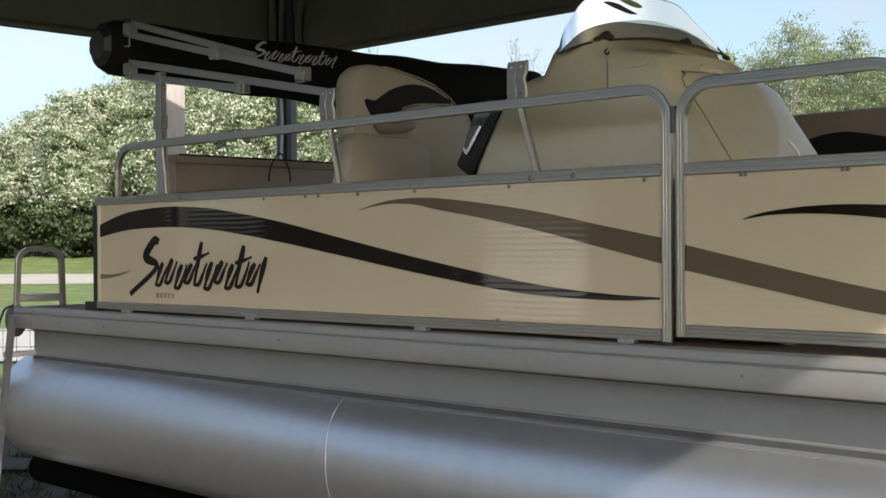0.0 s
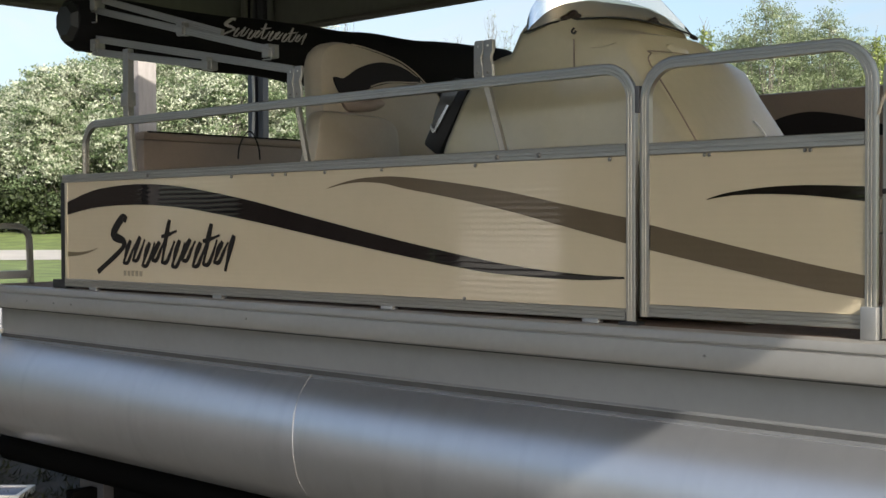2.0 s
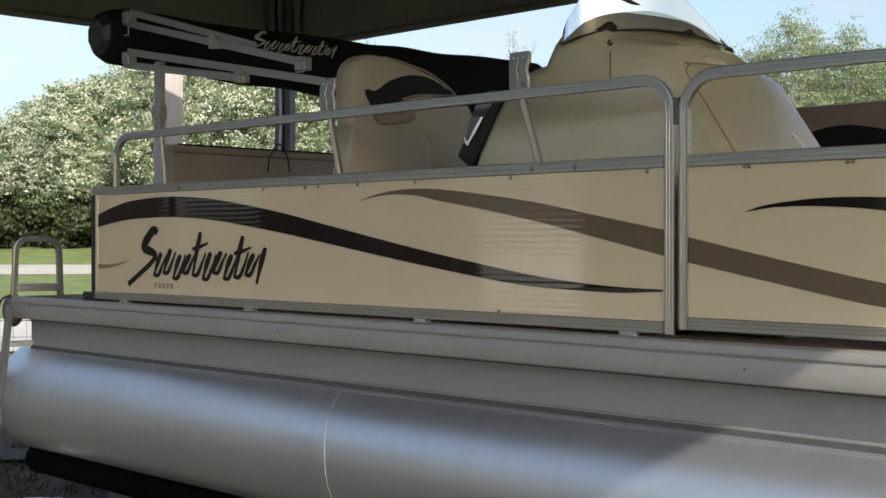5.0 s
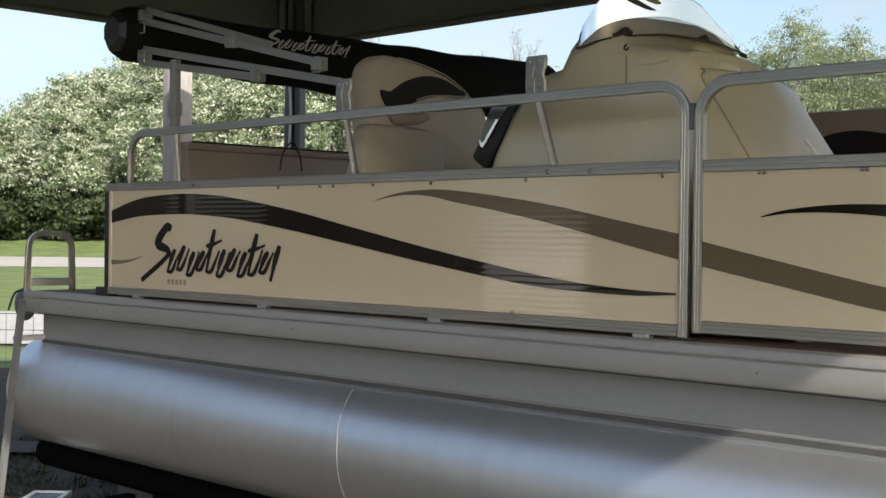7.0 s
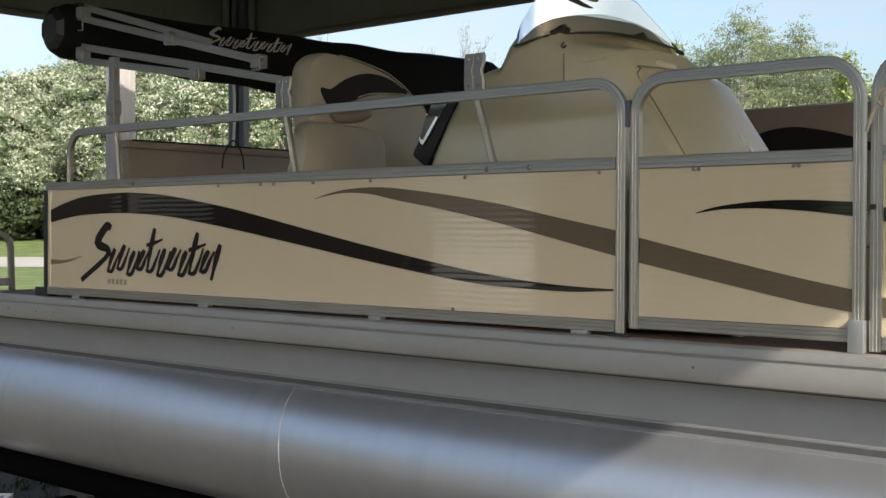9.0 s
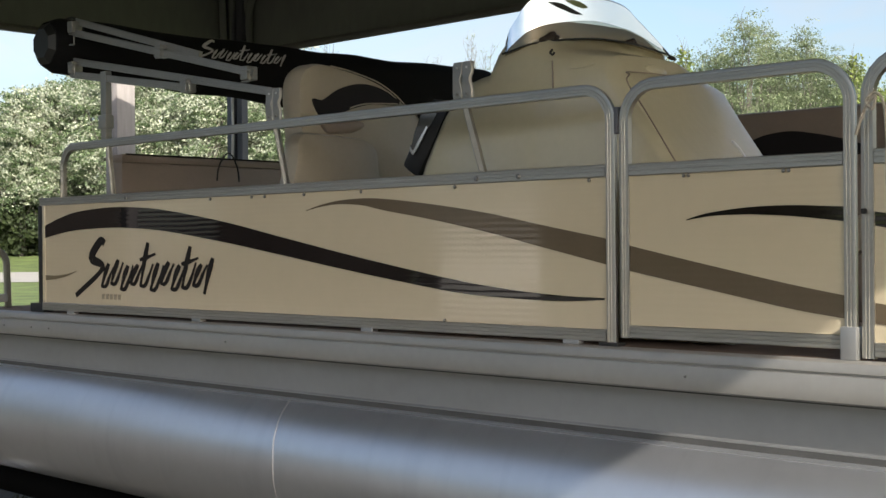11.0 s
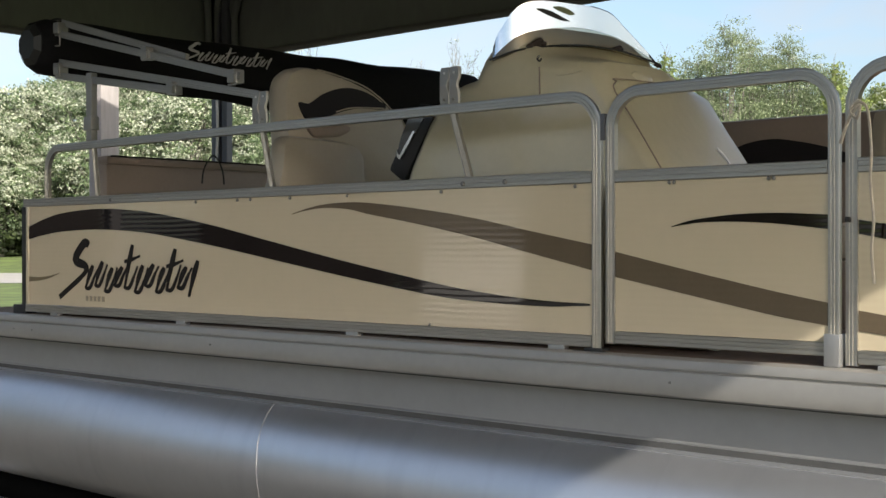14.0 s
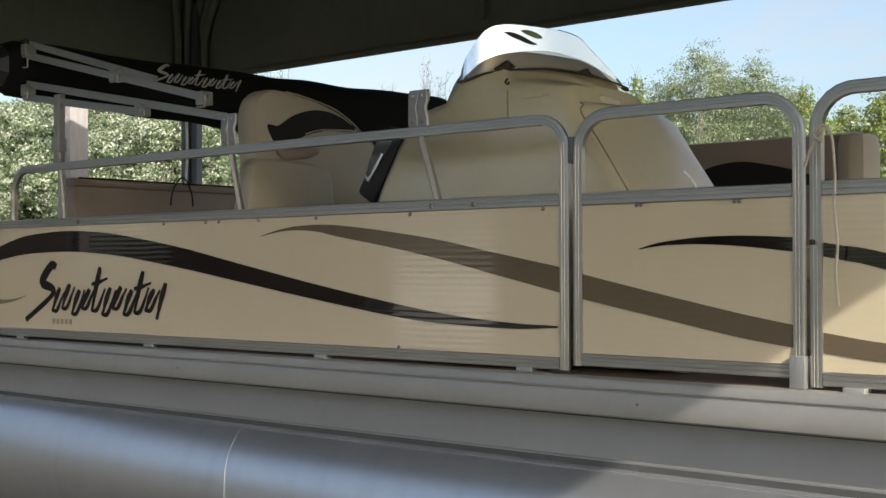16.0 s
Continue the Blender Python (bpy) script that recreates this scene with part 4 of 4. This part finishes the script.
sliver_rows = [[sliver.verts.new((x, y, z)) for x, z in sliver_out] for y in (0.190, 0.195)]
sliver.faces.new(sliver_rows[0])
for k in range(len(sliver_out)):
    sliver.faces.new((sliver_rows[0][k - 1], sliver_rows[0][k], sliver_rows[1][k], sliver_rows[1][k - 1]))
part("dash_highlight", sliver, M_CHROME, console, "chrome sliver drawn as the highlight on the dash")
wheel = bmesh.new()
ringpts = [(0.17 * math.cos(2 * math.pi * k / 40), 0.17 * math.sin(2 * math.pi * k / 40), 0) for k in range(41)]
sweep(wheel, ringpts, circle(0.013, 8), (0, 0, 1))
w_ob = part("steering_wheel", wheel, M_CHROME, console, "chrome-rimmed steering wheel")
w_ob.matrix_local = pose(-1.27, 0.55, 0.80, 0, -57, 0)

# ---- captain's chair ----
chair = thing("captain_chair", (0, 0, DECK), "tan vinyl captain's chair with a black swoosh inlay", "chair")
back_out = loop2([(0.33, 0.50), (0.32, 0.75), (0.30, 0.98), (0.305, 1.09), (0.345, 1.155), (0.44, 1.185), (0.62, 1.17), (0.80, 1.135), (0.92, 1.085), (0.99, 1.04), (1.10, 0.97), (1.15, 0.80), (1.16, 0.50)])
chair_back = part("backrest", cushion(back_out, -2.05, 0.15, 0.045), M_VINYL, chair)
part("backrest_inlay", inlay(loop2([(0.372, 1.010), (0.434, 1.012), (0.527, 1.066), (0.642, 1.102), (0.747, 1.105), (0.841, 1.084), (0.90, 1.058), (0.931, 1.048), (0.917, 1.022), (0.747, 1.013), (0.603, 0.978), (0.52, 0.94), (0.45, 0.925), (0.405, 0.945)], 6), -1.975, 0.012), M_BLACKVINYL, chair_back, "black vinyl inlay")
part("lumbar_shade", cushion(loop2([(0.42, 0.905), (0.50, 0.915), (0.66, 0.925), (0.69, 0.905), (0.65, 0.880), (0.60, 0.866), (0.50, 0.856), (0.45, 0.862)]), -1.968, 0.03, 0.010), M_VINYL_D, chair_back, "taupe patch painting the shaded lumbar hollow under the inlay")
part("piping", tube(smooth_path([(-1.962, 0.60, 0.985), (-1.962, 0.68, 1.008), (-1.962, 0.76, 1.018), (-1.962, 0.86, 1.024), (-1.962, 0.92, 1.027)]), 0.0035, 6, (1, 0, 0)), M_VINYL, chair_back)
part("piping", tube(smooth_path([(-1.985, 0.50, 1.178), (-1.985, 0.62, 1.165), (-1.985, 0.80, 1.13), (-1.985, 0.92, 1.08), (-1.985, 0.99, 1.035), (-1.985, 1.09, 0.965), (-1.985, 1.135, 0.80), (-1.985, 1.145, 0.52)]), 0.0035, 6, (1, 0, 0)), M_VINYL, chair_back, "tan piping along the edge")
part("bolster", cushion(loop2([(0.20, 0.45), (0.195, 0.74), (0.215, 0.83), (0.30, 0.845), (0.60, 0.835), (0.70, 0.79), (0.72, 0.68), (0.725, 0.45)]), -1.93, 0.12, 0.04), M_VINYL, chair)
part("seat", boxed((-2.02, 0.27, 0.40), (-1.50, 0.93, 0.56), 0.05), M_VINYL_D, chair)
part("pedestal", tube([(-1.78, 0.6, -0.012), (-1.78, 0.6, 0.41)], 0.05, 14, (1, 0, 0)), M_ALU_DULL, chair)
part("base_plate", boxed((-1.98, 0.4, -0.012), (-1.58, 0.8, 0.02), 0.01), M_ALU_DULL, chair)

# ---- stern bench ----
BENCH = 0.24
bench = thing("stern_bench", (0, 0, DECK), "tan vinyl stern bench with low backrest across the boat", "bench")
part("backrest", boxed((-3.46, BENCH, 0.0), (-3.35, 2.38, 0.795), 0.03), M_VINYL_D, bench)
part("top_roll", boxed((-3.48, BENCH - 0.005, 0.782), (-3.335, 2.39, 0.828), 0.02), M_VINYL_D, bench)
part("seat_cushion", boxed((-3.34, 0.2, 0.28), (-2.85, 2.36, 0.42), 0.04), M_VINYL, bench)
part("seat_base", boxed((-3.34, 0.22, -0.012), (-2.9, 2.34, 0.28), 0.01), M_VINYL_D, bench)
part("piping", tube([(-3.337, BENCH + 0.02, 0.826), (-3.337, 2.37, 0.826)], 0.005, 6, (0, 0, 1)), M_BLACKVINYL, bench, "dark piping along the top edge")
whole("hanging_wire", tube(smooth_path([(-3.32, 0.84, 0.70), (-3.32, 0.85, 0.77), (-3.33, 0.89, 0.83), (-3.33, 0.925, 0.86), (-3.33, 0.96, 0.84), (-3.325, 0.99, 0.77), (-3.32, 0.995, 0.70)]), 0.005, 6, (1, 0, 0)), M_RUBBER,
      "thin black wire looped over the bench back", "wire", (0, 0, DECK))

# ---- bow couch on the far side ----
couch = thing("bow_couch", (0, 0, DECK), "tan bow couch with black swoosh along the far side", "couch")
couch_back = part("backrest", boxed((-1.3, 2.10, 0.40), (0.10, 2.26, 0.968), 0.035), M_VINYL_D, couch)
part("end_bolster", boxed((0.02, 2.06, 0.40), (0.17, 2.28, 0.972), 0.065), M_VINYL, couch, "rounded tan end bolster")
ob = part("backrest_inlay", inlay([(-b, a) for a, b in loop2([(0.745, 0.78), (0.80, 0.72), (0.845, 0.62), (0.862, 0.48), (0.845, 0.35), (0.81, 0.2), (0.76, 0.05), (0.735, -0.02), (0.735, 0.4)])], 0.0, 0.008), M_BLACKVINYL, couch_back, "black vinyl inlay")
ob.matrix_local = pose(0.0, 2.098, 0.0, 0, 0, -90)
part("seat_cushion", boxed((-1.3, 1.55, 0.28), (0.18, 2.12, 0.44), 0.05), M_VINYL, couch)
part("seat_base", boxed((-1.28, 1.6, -0.012), (0.14, 2.24, 0.28), 0.01), M_VINYL_D, couch)

# ---- folded bimini ----
bimini = thing("folded_bimini_top", (0, 0, DECK), "folded bimini top in a black canvas boot on aluminium arms", "bimini")


def boot():
    """The canvas bag over the folded hoops, lying across the boat."""
    a, b = Vector((-3.60, -0.05, 1.405)), Vector((-2.95, 2.85, 1.262))
    bm = bmesh.new()
    rings = []
    n = 46
    for i in range(n + 1):
        f = i / n
        p = a + (b - a) * f + Vector((0, 0, -0.012 * math.sin(math.pi * f)))
        end = min(1.0, (0.62 + f * 30)) * min(1.0, (0.25 + (1 - f) * 20))
        ring = []
        for k in range(22):
            t = 2 * math.pi * k / 22
            r = 1 + 0.10 * noise.noise(Vector((f * 9, math.cos(t) * 1.3, math.sin(t) * 1.3)))
            rx, rz = 0.15 * r * end ** 0.5, (0.145 + 0.052 * f) * r * end ** 0.5
            ring.append(bm.verts.new(p + Vector((rx * math.cos(t), 0, rz * math.sin(t)))))
        rings.append(ring)
    for r0, r1 in zip(rings, rings[1:]):
        for j in range(22):
            bm.faces.new((r0[j], r0[(j + 1) % 22], r1[(j + 1) % 22], r1[j]))
    bm.faces.new(rings[0])
    bm.faces.new(rings[-1][::-1])
    return bm


boot_bag = part("boot", boot(), M_CANVAS, bimini, "black canvas boot")
emblem(lambda u, v, h: Vector((-3.245 + u * 0.12 + 0.002 * h, 0.62 + u * 0.56, 1.352 + v * 0.40 - u * 0.01)), 0.034, M_WHITEINK, boot_bag, "brush_mark")
cap_bm = bmesh.new()
bmesh.ops.create_cone(cap_bm, cap_ends=True, segments=8, radius1=0.118, radius2=0.080, depth=0.03, matrix=Matrix.Translation((-3.605, -0.062, 1.405)) @ Matrix.Rotation(radians(90), 4, "X") @ Matrix.Rotation(radians(22.5), 4, "Z"))
part("end_cap", cap_bm, M_CAP, boot_bag, "stiff faceted dark end of the boot", smooth=False)
BAR = [(a * 0.95, b) for a, b in TUBE]
for (xa, za), (xb, zb), yy in (((-3.45, 1.515), (-2.38, 1.225), 0.045), ((-3.45, 1.455), (-1.95, 1.095), 0.02), ((-3.45, 1.305), (-1.84, 1.005), 0.03), ((-3.45, 1.235), (-2.44, 1.075), 0.01)):
    part("arm", sweep(bmesh.new(), [(xa, yy, za), (xb, yy, zb)], BAR, (0, -1, 0)), M_ARM, bimini, "square aluminium arm")
for x, z in ((-2.66, 1.27), (-2.455, 1.085), (-2.0, 1.10), (-3.44, 1.48), (-3.44, 1.27)):
    part("slider", boxed((x - 0.022, -0.006, z - 0.03), (x + 0.026, 0.055, z + 0.03), 0.004), M_ARM, bimini)
part("stay", boxed((-3.155, -0.005, 0.875), (-3.105, 0.03, 1.22), 0.004), M_ARM, bimini)
part("stay_joint", boxed((-3.165, -0.014, 0.93), (-3.095, 0.035, 1.0), 0.006), M_ARM, bimini)
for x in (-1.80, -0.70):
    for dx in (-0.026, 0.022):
        b = bmesh.new()
        rows = []
        for z, w, y in ((0.872, 0.025, 0.004), (0.895, 0.027, 0.002), (0.920, 0.026, 0.001), (0.934, 0.022, -0.002), (0.946, 0.020, -0.004), (0.958, 0.022, -0.002), (0.972, 0.026, 0.002), (1.000, 0.027, 0.004), (1.014, 0.022, 0.005)):
            rows.append([b.verts.new((x + dx + sx * w, yy, z)) for sx, yy in ((-1, y), (-0.8, y - 0.006), (0.8, y - 0.006), (1, y), (1, y + 0.006), (-1, y + 0.006))])
        for r0, r1 in zip(rows, rows[1:]):
            for k in range(6):
                b.faces.new((r0[k], r0[(k + 1) % 6], r1[(k + 1) % 6], r1[k]))
        b.faces.new(rows[0])
        b.faces.new(rows[-1][::-1])
        plate = part("mount_plate", b, M_ARM, bimini, "bent aluminium mount plate with a pinched waist")
        bolt(x + dx, -0.006, 0.893, plate, 0.006)
        hole_disc = bmesh.new()
        bmesh.ops.create_cone(hole_disc, cap_ends=True, segments=10, radius1=0.005, radius2=0.004, depth=0.004, matrix=Matrix.Translation((x + dx, -0.004, 0.992)) @ Matrix.Rotation(radians(90), 4, "X"))
        part("hole_disc", hole_disc, M_WELD, plate, "bright disc standing for a see-through hole")
for x0, x1, z0, z1 in ((-2.005, -1.947, 1.060, 1.112), (-2.445, -2.391, 1.054, 1.099), (-3.43, -3.385, 1.385, 1.44), (-3.43, -3.385, 1.225, 1.28), (-2.66, -2.60, 1.235, 1.28)):
    part("bracket", tube(bend([(x0, -0.012, z1), (x1, -0.012, z1 - 0.004), (x1, -0.012, z0 - 0.004), (x0, -0.012, z0)], 0.006, 3), 0.0035, 6, (0, 1, 0)), M_ARM, bimini, "open U-shaped bracket")
ring = [Vector((-3.575, 0.075, 1.404)) + Vector((0.153 * math.cos(2 * math.pi * k / 36), 0, 0.150 * math.sin(2 * math.pi * k / 36))) for k in range(37)]
part("boot_piping", tube(ring, 0.006, 6, (0, 1, 0)), M_RUBBER, bimini, "black piping round the boot's end")

# ---- trailer ----
trailer = thing("boat_trailer", (0, 0, 0), "black steel boat trailer under the pontoons", "trailer")
for y in (LOGY, BEAM - LOGY):
    part("bunk", tube([(-4.72, y, 0.352), (-4.70, y, 0.352), (-4.62, y, 0.352), (2.2, y, 0.352)], 0.092, 14, (0, 0, 1)), M_TRAILER, trailer, "black carpeted bunk")
    part("frame_rail", boxed((-3.5, y - 0.05, 0.17), (2.6, y + 0.05, 0.30), 0.01), M_TRAILER, trailer)
for x in (-3.9, -2.2, -0.4, 1.4):
    part("cross_member", boxed((x - 0.04, 0.1, 0.10), (x + 0.04, BEAM - 0.1, 0.20), 0.008), M_TRAILER, trailer)
part("jack_stand", boxed((-4.05, 0.25, 0.0), (-3.80, 0.50, 0.30), 0.01), M_STEEL, trailer, "grey stand leg")
for x in (-1.2, -0.4):
    for y in (0.55, BEAM - 0.55):
        b = bmesh.new()
        bmesh.ops.create_cone(b, cap_ends=True, segments=28, radius1=0.26, radius2=0.26, depth=0.17, matrix=Matrix.Translation((x, y, 0.26)) @ Matrix.Rotation(radians(90), 4, "X"))
        bmesh.ops.bevel(b, geom=[e for e in b.edges if len(e.link_faces) == 2 and e.calc_face_angle(0) > 1.0], offset=0.03, segments=2, affect="EDGES")
        part("wheel", b, M_RUBBER, trailer)

board = thing("framed_board", (-4.795, 0.193, 0.0), "dark blue board with a white border lying on the dirt", "board")
board.rotation_euler = (0, 0, radians(44.4))
part("panel", boxed((-0.10, -0.14, 0.02), (0.10, 0.14, 0.05), 0.004), M_BLUE, board)
for lo, hi in (((-0.12, -0.16, 0.015), (0.12, -0.13, 0.06)), ((-0.12, 0.13, 0.015), (0.12, 0.16, 0.06)), ((-0.12, -0.13, 0.015), (-0.09, 0.13, 0.06)), ((0.09, -0.13, 0.015), (0.12, 0.13, 0.06))):
    part("border", boxed(lo, hi, 0.004), M_WHITEPAINT, board, "white border")

# ---- trees ----
def foliage(name, clumps, count, size, mat, parent, seed, tuft=14, spread=2.7):
    """Many small leaf blades in flat tufts, scattered through clumps (centre, radii)."""
    rng = np.random.default_rng(seed)
    vol = np.array([c[1] * c[1] * c[2] for c in clumps])
    tufts = max(24, count // tuft)
    pick = rng.choice(len(clumps), tufts, p=vol / vol.sum())
    cen = np.array([c[0] for c in clumps])[pick]
    rad = np.array([[c[1], c[1], c[2]] for c in clumps])[pick]
    d = rng.normal(size=(tufts, 3))
    d /= np.linalg.norm(d, axis=1)[:, None]
    r = rng.random(tufts) ** 0.6
    mid = cen + d * rad * r[:, None] + rng.normal(size=(tufts, 3)) * rad * 0.28
    pos = mid[rng.integers(0, tufts, count)] + rng.normal(size=(count, 3)) * np.array([spread, spread, spread * 0.35]) * size
    pos[:, 2] = np.maximum(pos[:, 2], 0.15)
    u = rng.normal(size=(count, 3))
    u /= np.linalg.norm(u, axis=1)[:, None]
    w = np.cross(u, rng.normal(size=(count, 3)))
    w /= np.linalg.norm(w, axis=1)[:, None]
    s = size * (0.5 + rng.random(count))[:, None]
    quad = np.stack([pos + u * s, pos + w * s * 0.6, pos - u * s, pos - w * s * 0.6], 1).reshape(-1, 3)
    me = bpy.data.meshes.new(name)
    idx = np.arange(count * 4).reshape(-1, 4)
    me.from_pydata(quad.tolist(), [], idx.tolist())
    me.materials.append(mat)
    ob = new(name, me)
    ob.parent = parent
    tagged(ob, kind="stuff")
    return ob


def limb(bm, a, b, r0, r1, bow=0.3):
    a, b = Vector(a), Vector(b)
    mid = (a + b) / 2 + Vector((random.uniform(-bow, bow), random.uniform(-bow, bow), random.uniform(0, bow)))
    path = smooth_path([a, mid, b], 4)
    n = len(path)
    rings = []
    for i, p in enumerate(path):
        d = (path[min(i + 1, n - 1)] - path[max(i - 1, 0)]).normalized()
        s = d.cross(Vector((0.3, 1, 0.2))).normalized()
        w = s.cross(d)
        r = r0 + (r1 - r0) * i / (n - 1)
        rings.append([bm.verts.new(p + (s * math.cos(t) + w * math.sin(t)) * r) for t in (0, 1.257, 2.513, 3.77, 5.027)])
    for q0, q1 in zip(rings, rings[1:]):
        for j in range(5):
            bm.faces.new((q0[j], q0[(j + 1) % 5], q1[(j + 1) % 5], q1[j]))
    return path


def tree(d, s, height, width, base, leaves, blooms, leaf_mat, label, seed, density=1.0, leaf=0.16, group="trees across the road", twig=0.02, slim=1.0):
    """A tree d metres ahead and s metres to the side; base is where the crown starts."""
    random.seed(seed)
    height -= 0.5 if d > 50 else 0.0
    p = Vector((2.4, -3.5, 0)) + VIEW * d + SIDE * s
    t = thing("tree", (p.x, p.y, lift(p) - 0.05), label, "tree", group)
    bm = bmesh.new()
    limb(bm, (0, 0, 0), (random.uniform(-0.4, 0.4), random.uniform(-0.4, 0.4), height * 0.55), 0.02 * height * slim, 0.010 * height * slim, 0.2)
    clumps = []
    k = int(15 * density + 4)
    for i in range(k):
        f = (i + 0.5) / k
        z = base + (height - base) * (f ** 0.8)
        env = math.sin(math.pi * min(1.0, 0.18 + 0.80 * f)) ** 0.7
        a = i * 2.4 + random.uniform(-0.4, 0.4)
        rr = width * env * random.uniform(0.25, 0.85)
        c = (rr * math.cos(a), rr * math.sin(a), z)
        clumps.append((c, width * random.uniform(0.22, 0.42), (height - base) * random.uniform(0.07, 0.14)))
        limb(bm, (0, 0, max(0.4, z * 0.55)), c, 0.007 * height * slim, 0.015 * min(1.0, slim * 1.5), 0.4)
        for q in range(3):
            e = (c[0] + random.uniform(-1, 1) * width * 0.3, c[1] + random.uniform(-1, 1) * width * 0.3, c[2] + random.uniform(0.0, 1) * height * 0.10)
            limb(bm, c, e, twig, twig * 0.4, 0.2)
    part("trunk", bm, M_BARK, t)
    if leaves:
        foliage("crown", clumps, leaves, leaf, leaf_mat, t, seed, *((34, 4.6) if 0.06 < leaf < 0.07 else (14, 2.7)))
    if blooms:
        upper = [c for c in clumps if c[0][2] > base + 0.24 * (height - base)]
        foliage("blossom", upper, blooms, leaf * 0.95, M_BLOOM, t, seed + 500)
    return t


BL = "small tree covered in cream-white spring blossom"
GR = "tall tree in thin yellow-green spring leaf"
D = 84


def abreast(deg, d):
    """Sideways metres of a tree that stands deg degrees right of the view's axis at distance d."""
    return math.tan(radians(deg)) * d


for i in range(16):
    deg = -25.0 + i * 1.35
    d = D + (i % 3) * 2.5
    h = min(12.8, 8.2 + max(0.0, deg + 20.0) * 0.80) + random.Random(i).uniform(-0.4, 0.4)
    tree(d, abreast(deg, d), h, 3.4, 2.0, 18000, 20000 if deg < -14 else 15000, M_LEAF, BL, 11 + i, 1.6, 0.088)
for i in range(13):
    tree(D + 1.5, -42 + i * 4.1, 4.0, 3.6, 0.1, 12000, 0, M_LEAF_D, "shrub under the blossom trees, leaves coloured dark for shade", 41 + i, group="shrubs behind the blossom trees")
for i in range(12):
    deg = 10.8 + i * 0.86
    d = D + 3 + (i * 7 % 5) * 2.2
    h = (12.4, 14.0, 13.2, 13.6, 14.8, 15.8, 15.8, 15.4, 14.9, 14.2, 13.0, 10.4)[i]
    tree(d, abreast(deg, d), h, 2.5, 1.0, 4500 if i < 3 else 19000, 500, M_LEAF_Y, GR, 71 + i, 1.7, 0.062, twig=0.022, slim=0.6)
for i in range(7):
    tree(D + 16, abreast(11 + i * 1.7, D + 16), 12.6, 3.2, 0.3, 15000, 800, M_LEAF, "rounded green tree in new leaf", 131 + i, 1.2, 0.11)
for i in range(7):
    d = D + 5 + i % 2 * 5
    tree(d, abreast(20.0 + i * 1.5, d), 11.6 + 0.7 * (i % 3), 2.9, 0.3, 13000, 1500, M_LEAF_M, "rounded green tree in new leaf", 151 + i, 1.4, 0.11)
for i, (deg, h, w, n) in enumerate(((-3.8, 15.2, 2.2, 60), (1.2, 13.4, 1.8, 500), (2.9, 15.0, 1.0, 120), (3.6, 14.0, 2.2, 1300), (8.6, 12.6, 2.0, 900), (0.4, 9.0, 3.5, 3000), (2.8, 9.0, 3.5, 3000))):
    d = D + 6
    tree(d, abreast(deg, d), h, w, 5.0 if i < 4 else 3.0, n, 60, M_LEAF_Y, "nearly bare thin tree with first leaves", 91 + i, 2.6, 0.055, twig=0.011, slim=0.3)

for deg, h, w in ((12.4, 13.6, 1.1), (19.6, 13.0, 0.7)):
    tree(D - 2, abreast(deg, D - 2), h, w, 7.5, 1800, 0, M_LEAF_M, "slender tree with fresh green leaf tufts", int(300 + deg), 0.8, 0.10, twig=0.018, slim=0.4)

# ---- unseen yard edge behind the camera, added to shape the glossy side's reflections ----
EYE = Vector((2.4, 3.5, 0))
for i, az in enumerate((-80, -75, -70.5, -68, -66, -64, -36, -32, -28)):
    r = (34 if az < -57 else 50) + (i % 3) * 3
    p = Vector((math.sin(radians(az)), -math.cos(radians(az)), 0)) * r
    p += EYE - Vector((2.4, -3.5, 0))
    tree(p.dot(VIEW), p.dot(SIDE), (5.4 if az < -68 else 8.5) + (i * 5 % 4) * (0.3 if az < -68 else 1.0), 3.0, 0.2, 9000, 0, M_LEAF_D, "unseen dark green tree, added to dim the boat's reflections", 201 + i, 1.3, 0.20, group="trees along the yard edge")


def barn(az0, az1, r, height):
    """A plain dark timber barn, out of view, added to darken the boat side's reflection."""
    a = EYE + Vector((math.sin(radians(az0)), -math.cos(radians(az0)), 0)) * r
    b = EYE + Vector((math.sin(radians(az1)), -math.cos(radians(az1)), 0)) * r
    w = (b - a).length / 2
    t = thing("barn", (a + b) / 2, "unseen dark timber barn, added to darken the panel's reflection", "barn", "barns across the yard")
    t.rotation_euler = (0, 0, math.atan2(b.y - a.y, b.x - a.x))
    part("wall", boxed((-w, -5.0, 0), (w, 0, height), 0.02), M_BARN, t)
    part("roof", extrude_x(bmesh.new(), [(-5.3, height), (0.3, height), (0.3, height + 0.12), (-2.5, height + 1.6), (-5.3, height + 0.12)], -w - 0.2, w + 0.2), M_STEEL, t, smooth=False)
    part("door", boxed((-1.1, 0.0, 0), (1.1, 0.06, height * 0.8), 0.01), M_BARN, t)


barn(-63, -57.2, 29, 3.8)
barn(-53.0, -44.3, 29, 4.0)


def reflection_shed(az, r, half):
    """A pale sheet-metal shed at azimuth az and distance r, added unseen to brighten reflections."""
    shed = thing("shed", EYE + Vector((math.sin(radians(az)), -math.cos(radians(az)), 0)) * r, "unseen pale sheet-metal shed, added to brighten the panel's reflection", "shed", "sheds across the yard")
    shed.rotation_euler = (0, 0, radians(az + 75))
    part("wall", boxed((-half, -1.3, 0), (half, 1.3, 1.95), 0.01), M_WHITEPAINT, shed)
    part("roof", boxed((-half - 0.1, -1.4, 1.95), (half + 0.1, 1.4, 2.02), 0.01), M_ALU_DULL, shed)


reflection_shed(-41.4, 33, 1.5)
reflection_shed(-55.1, 33, 1.25)
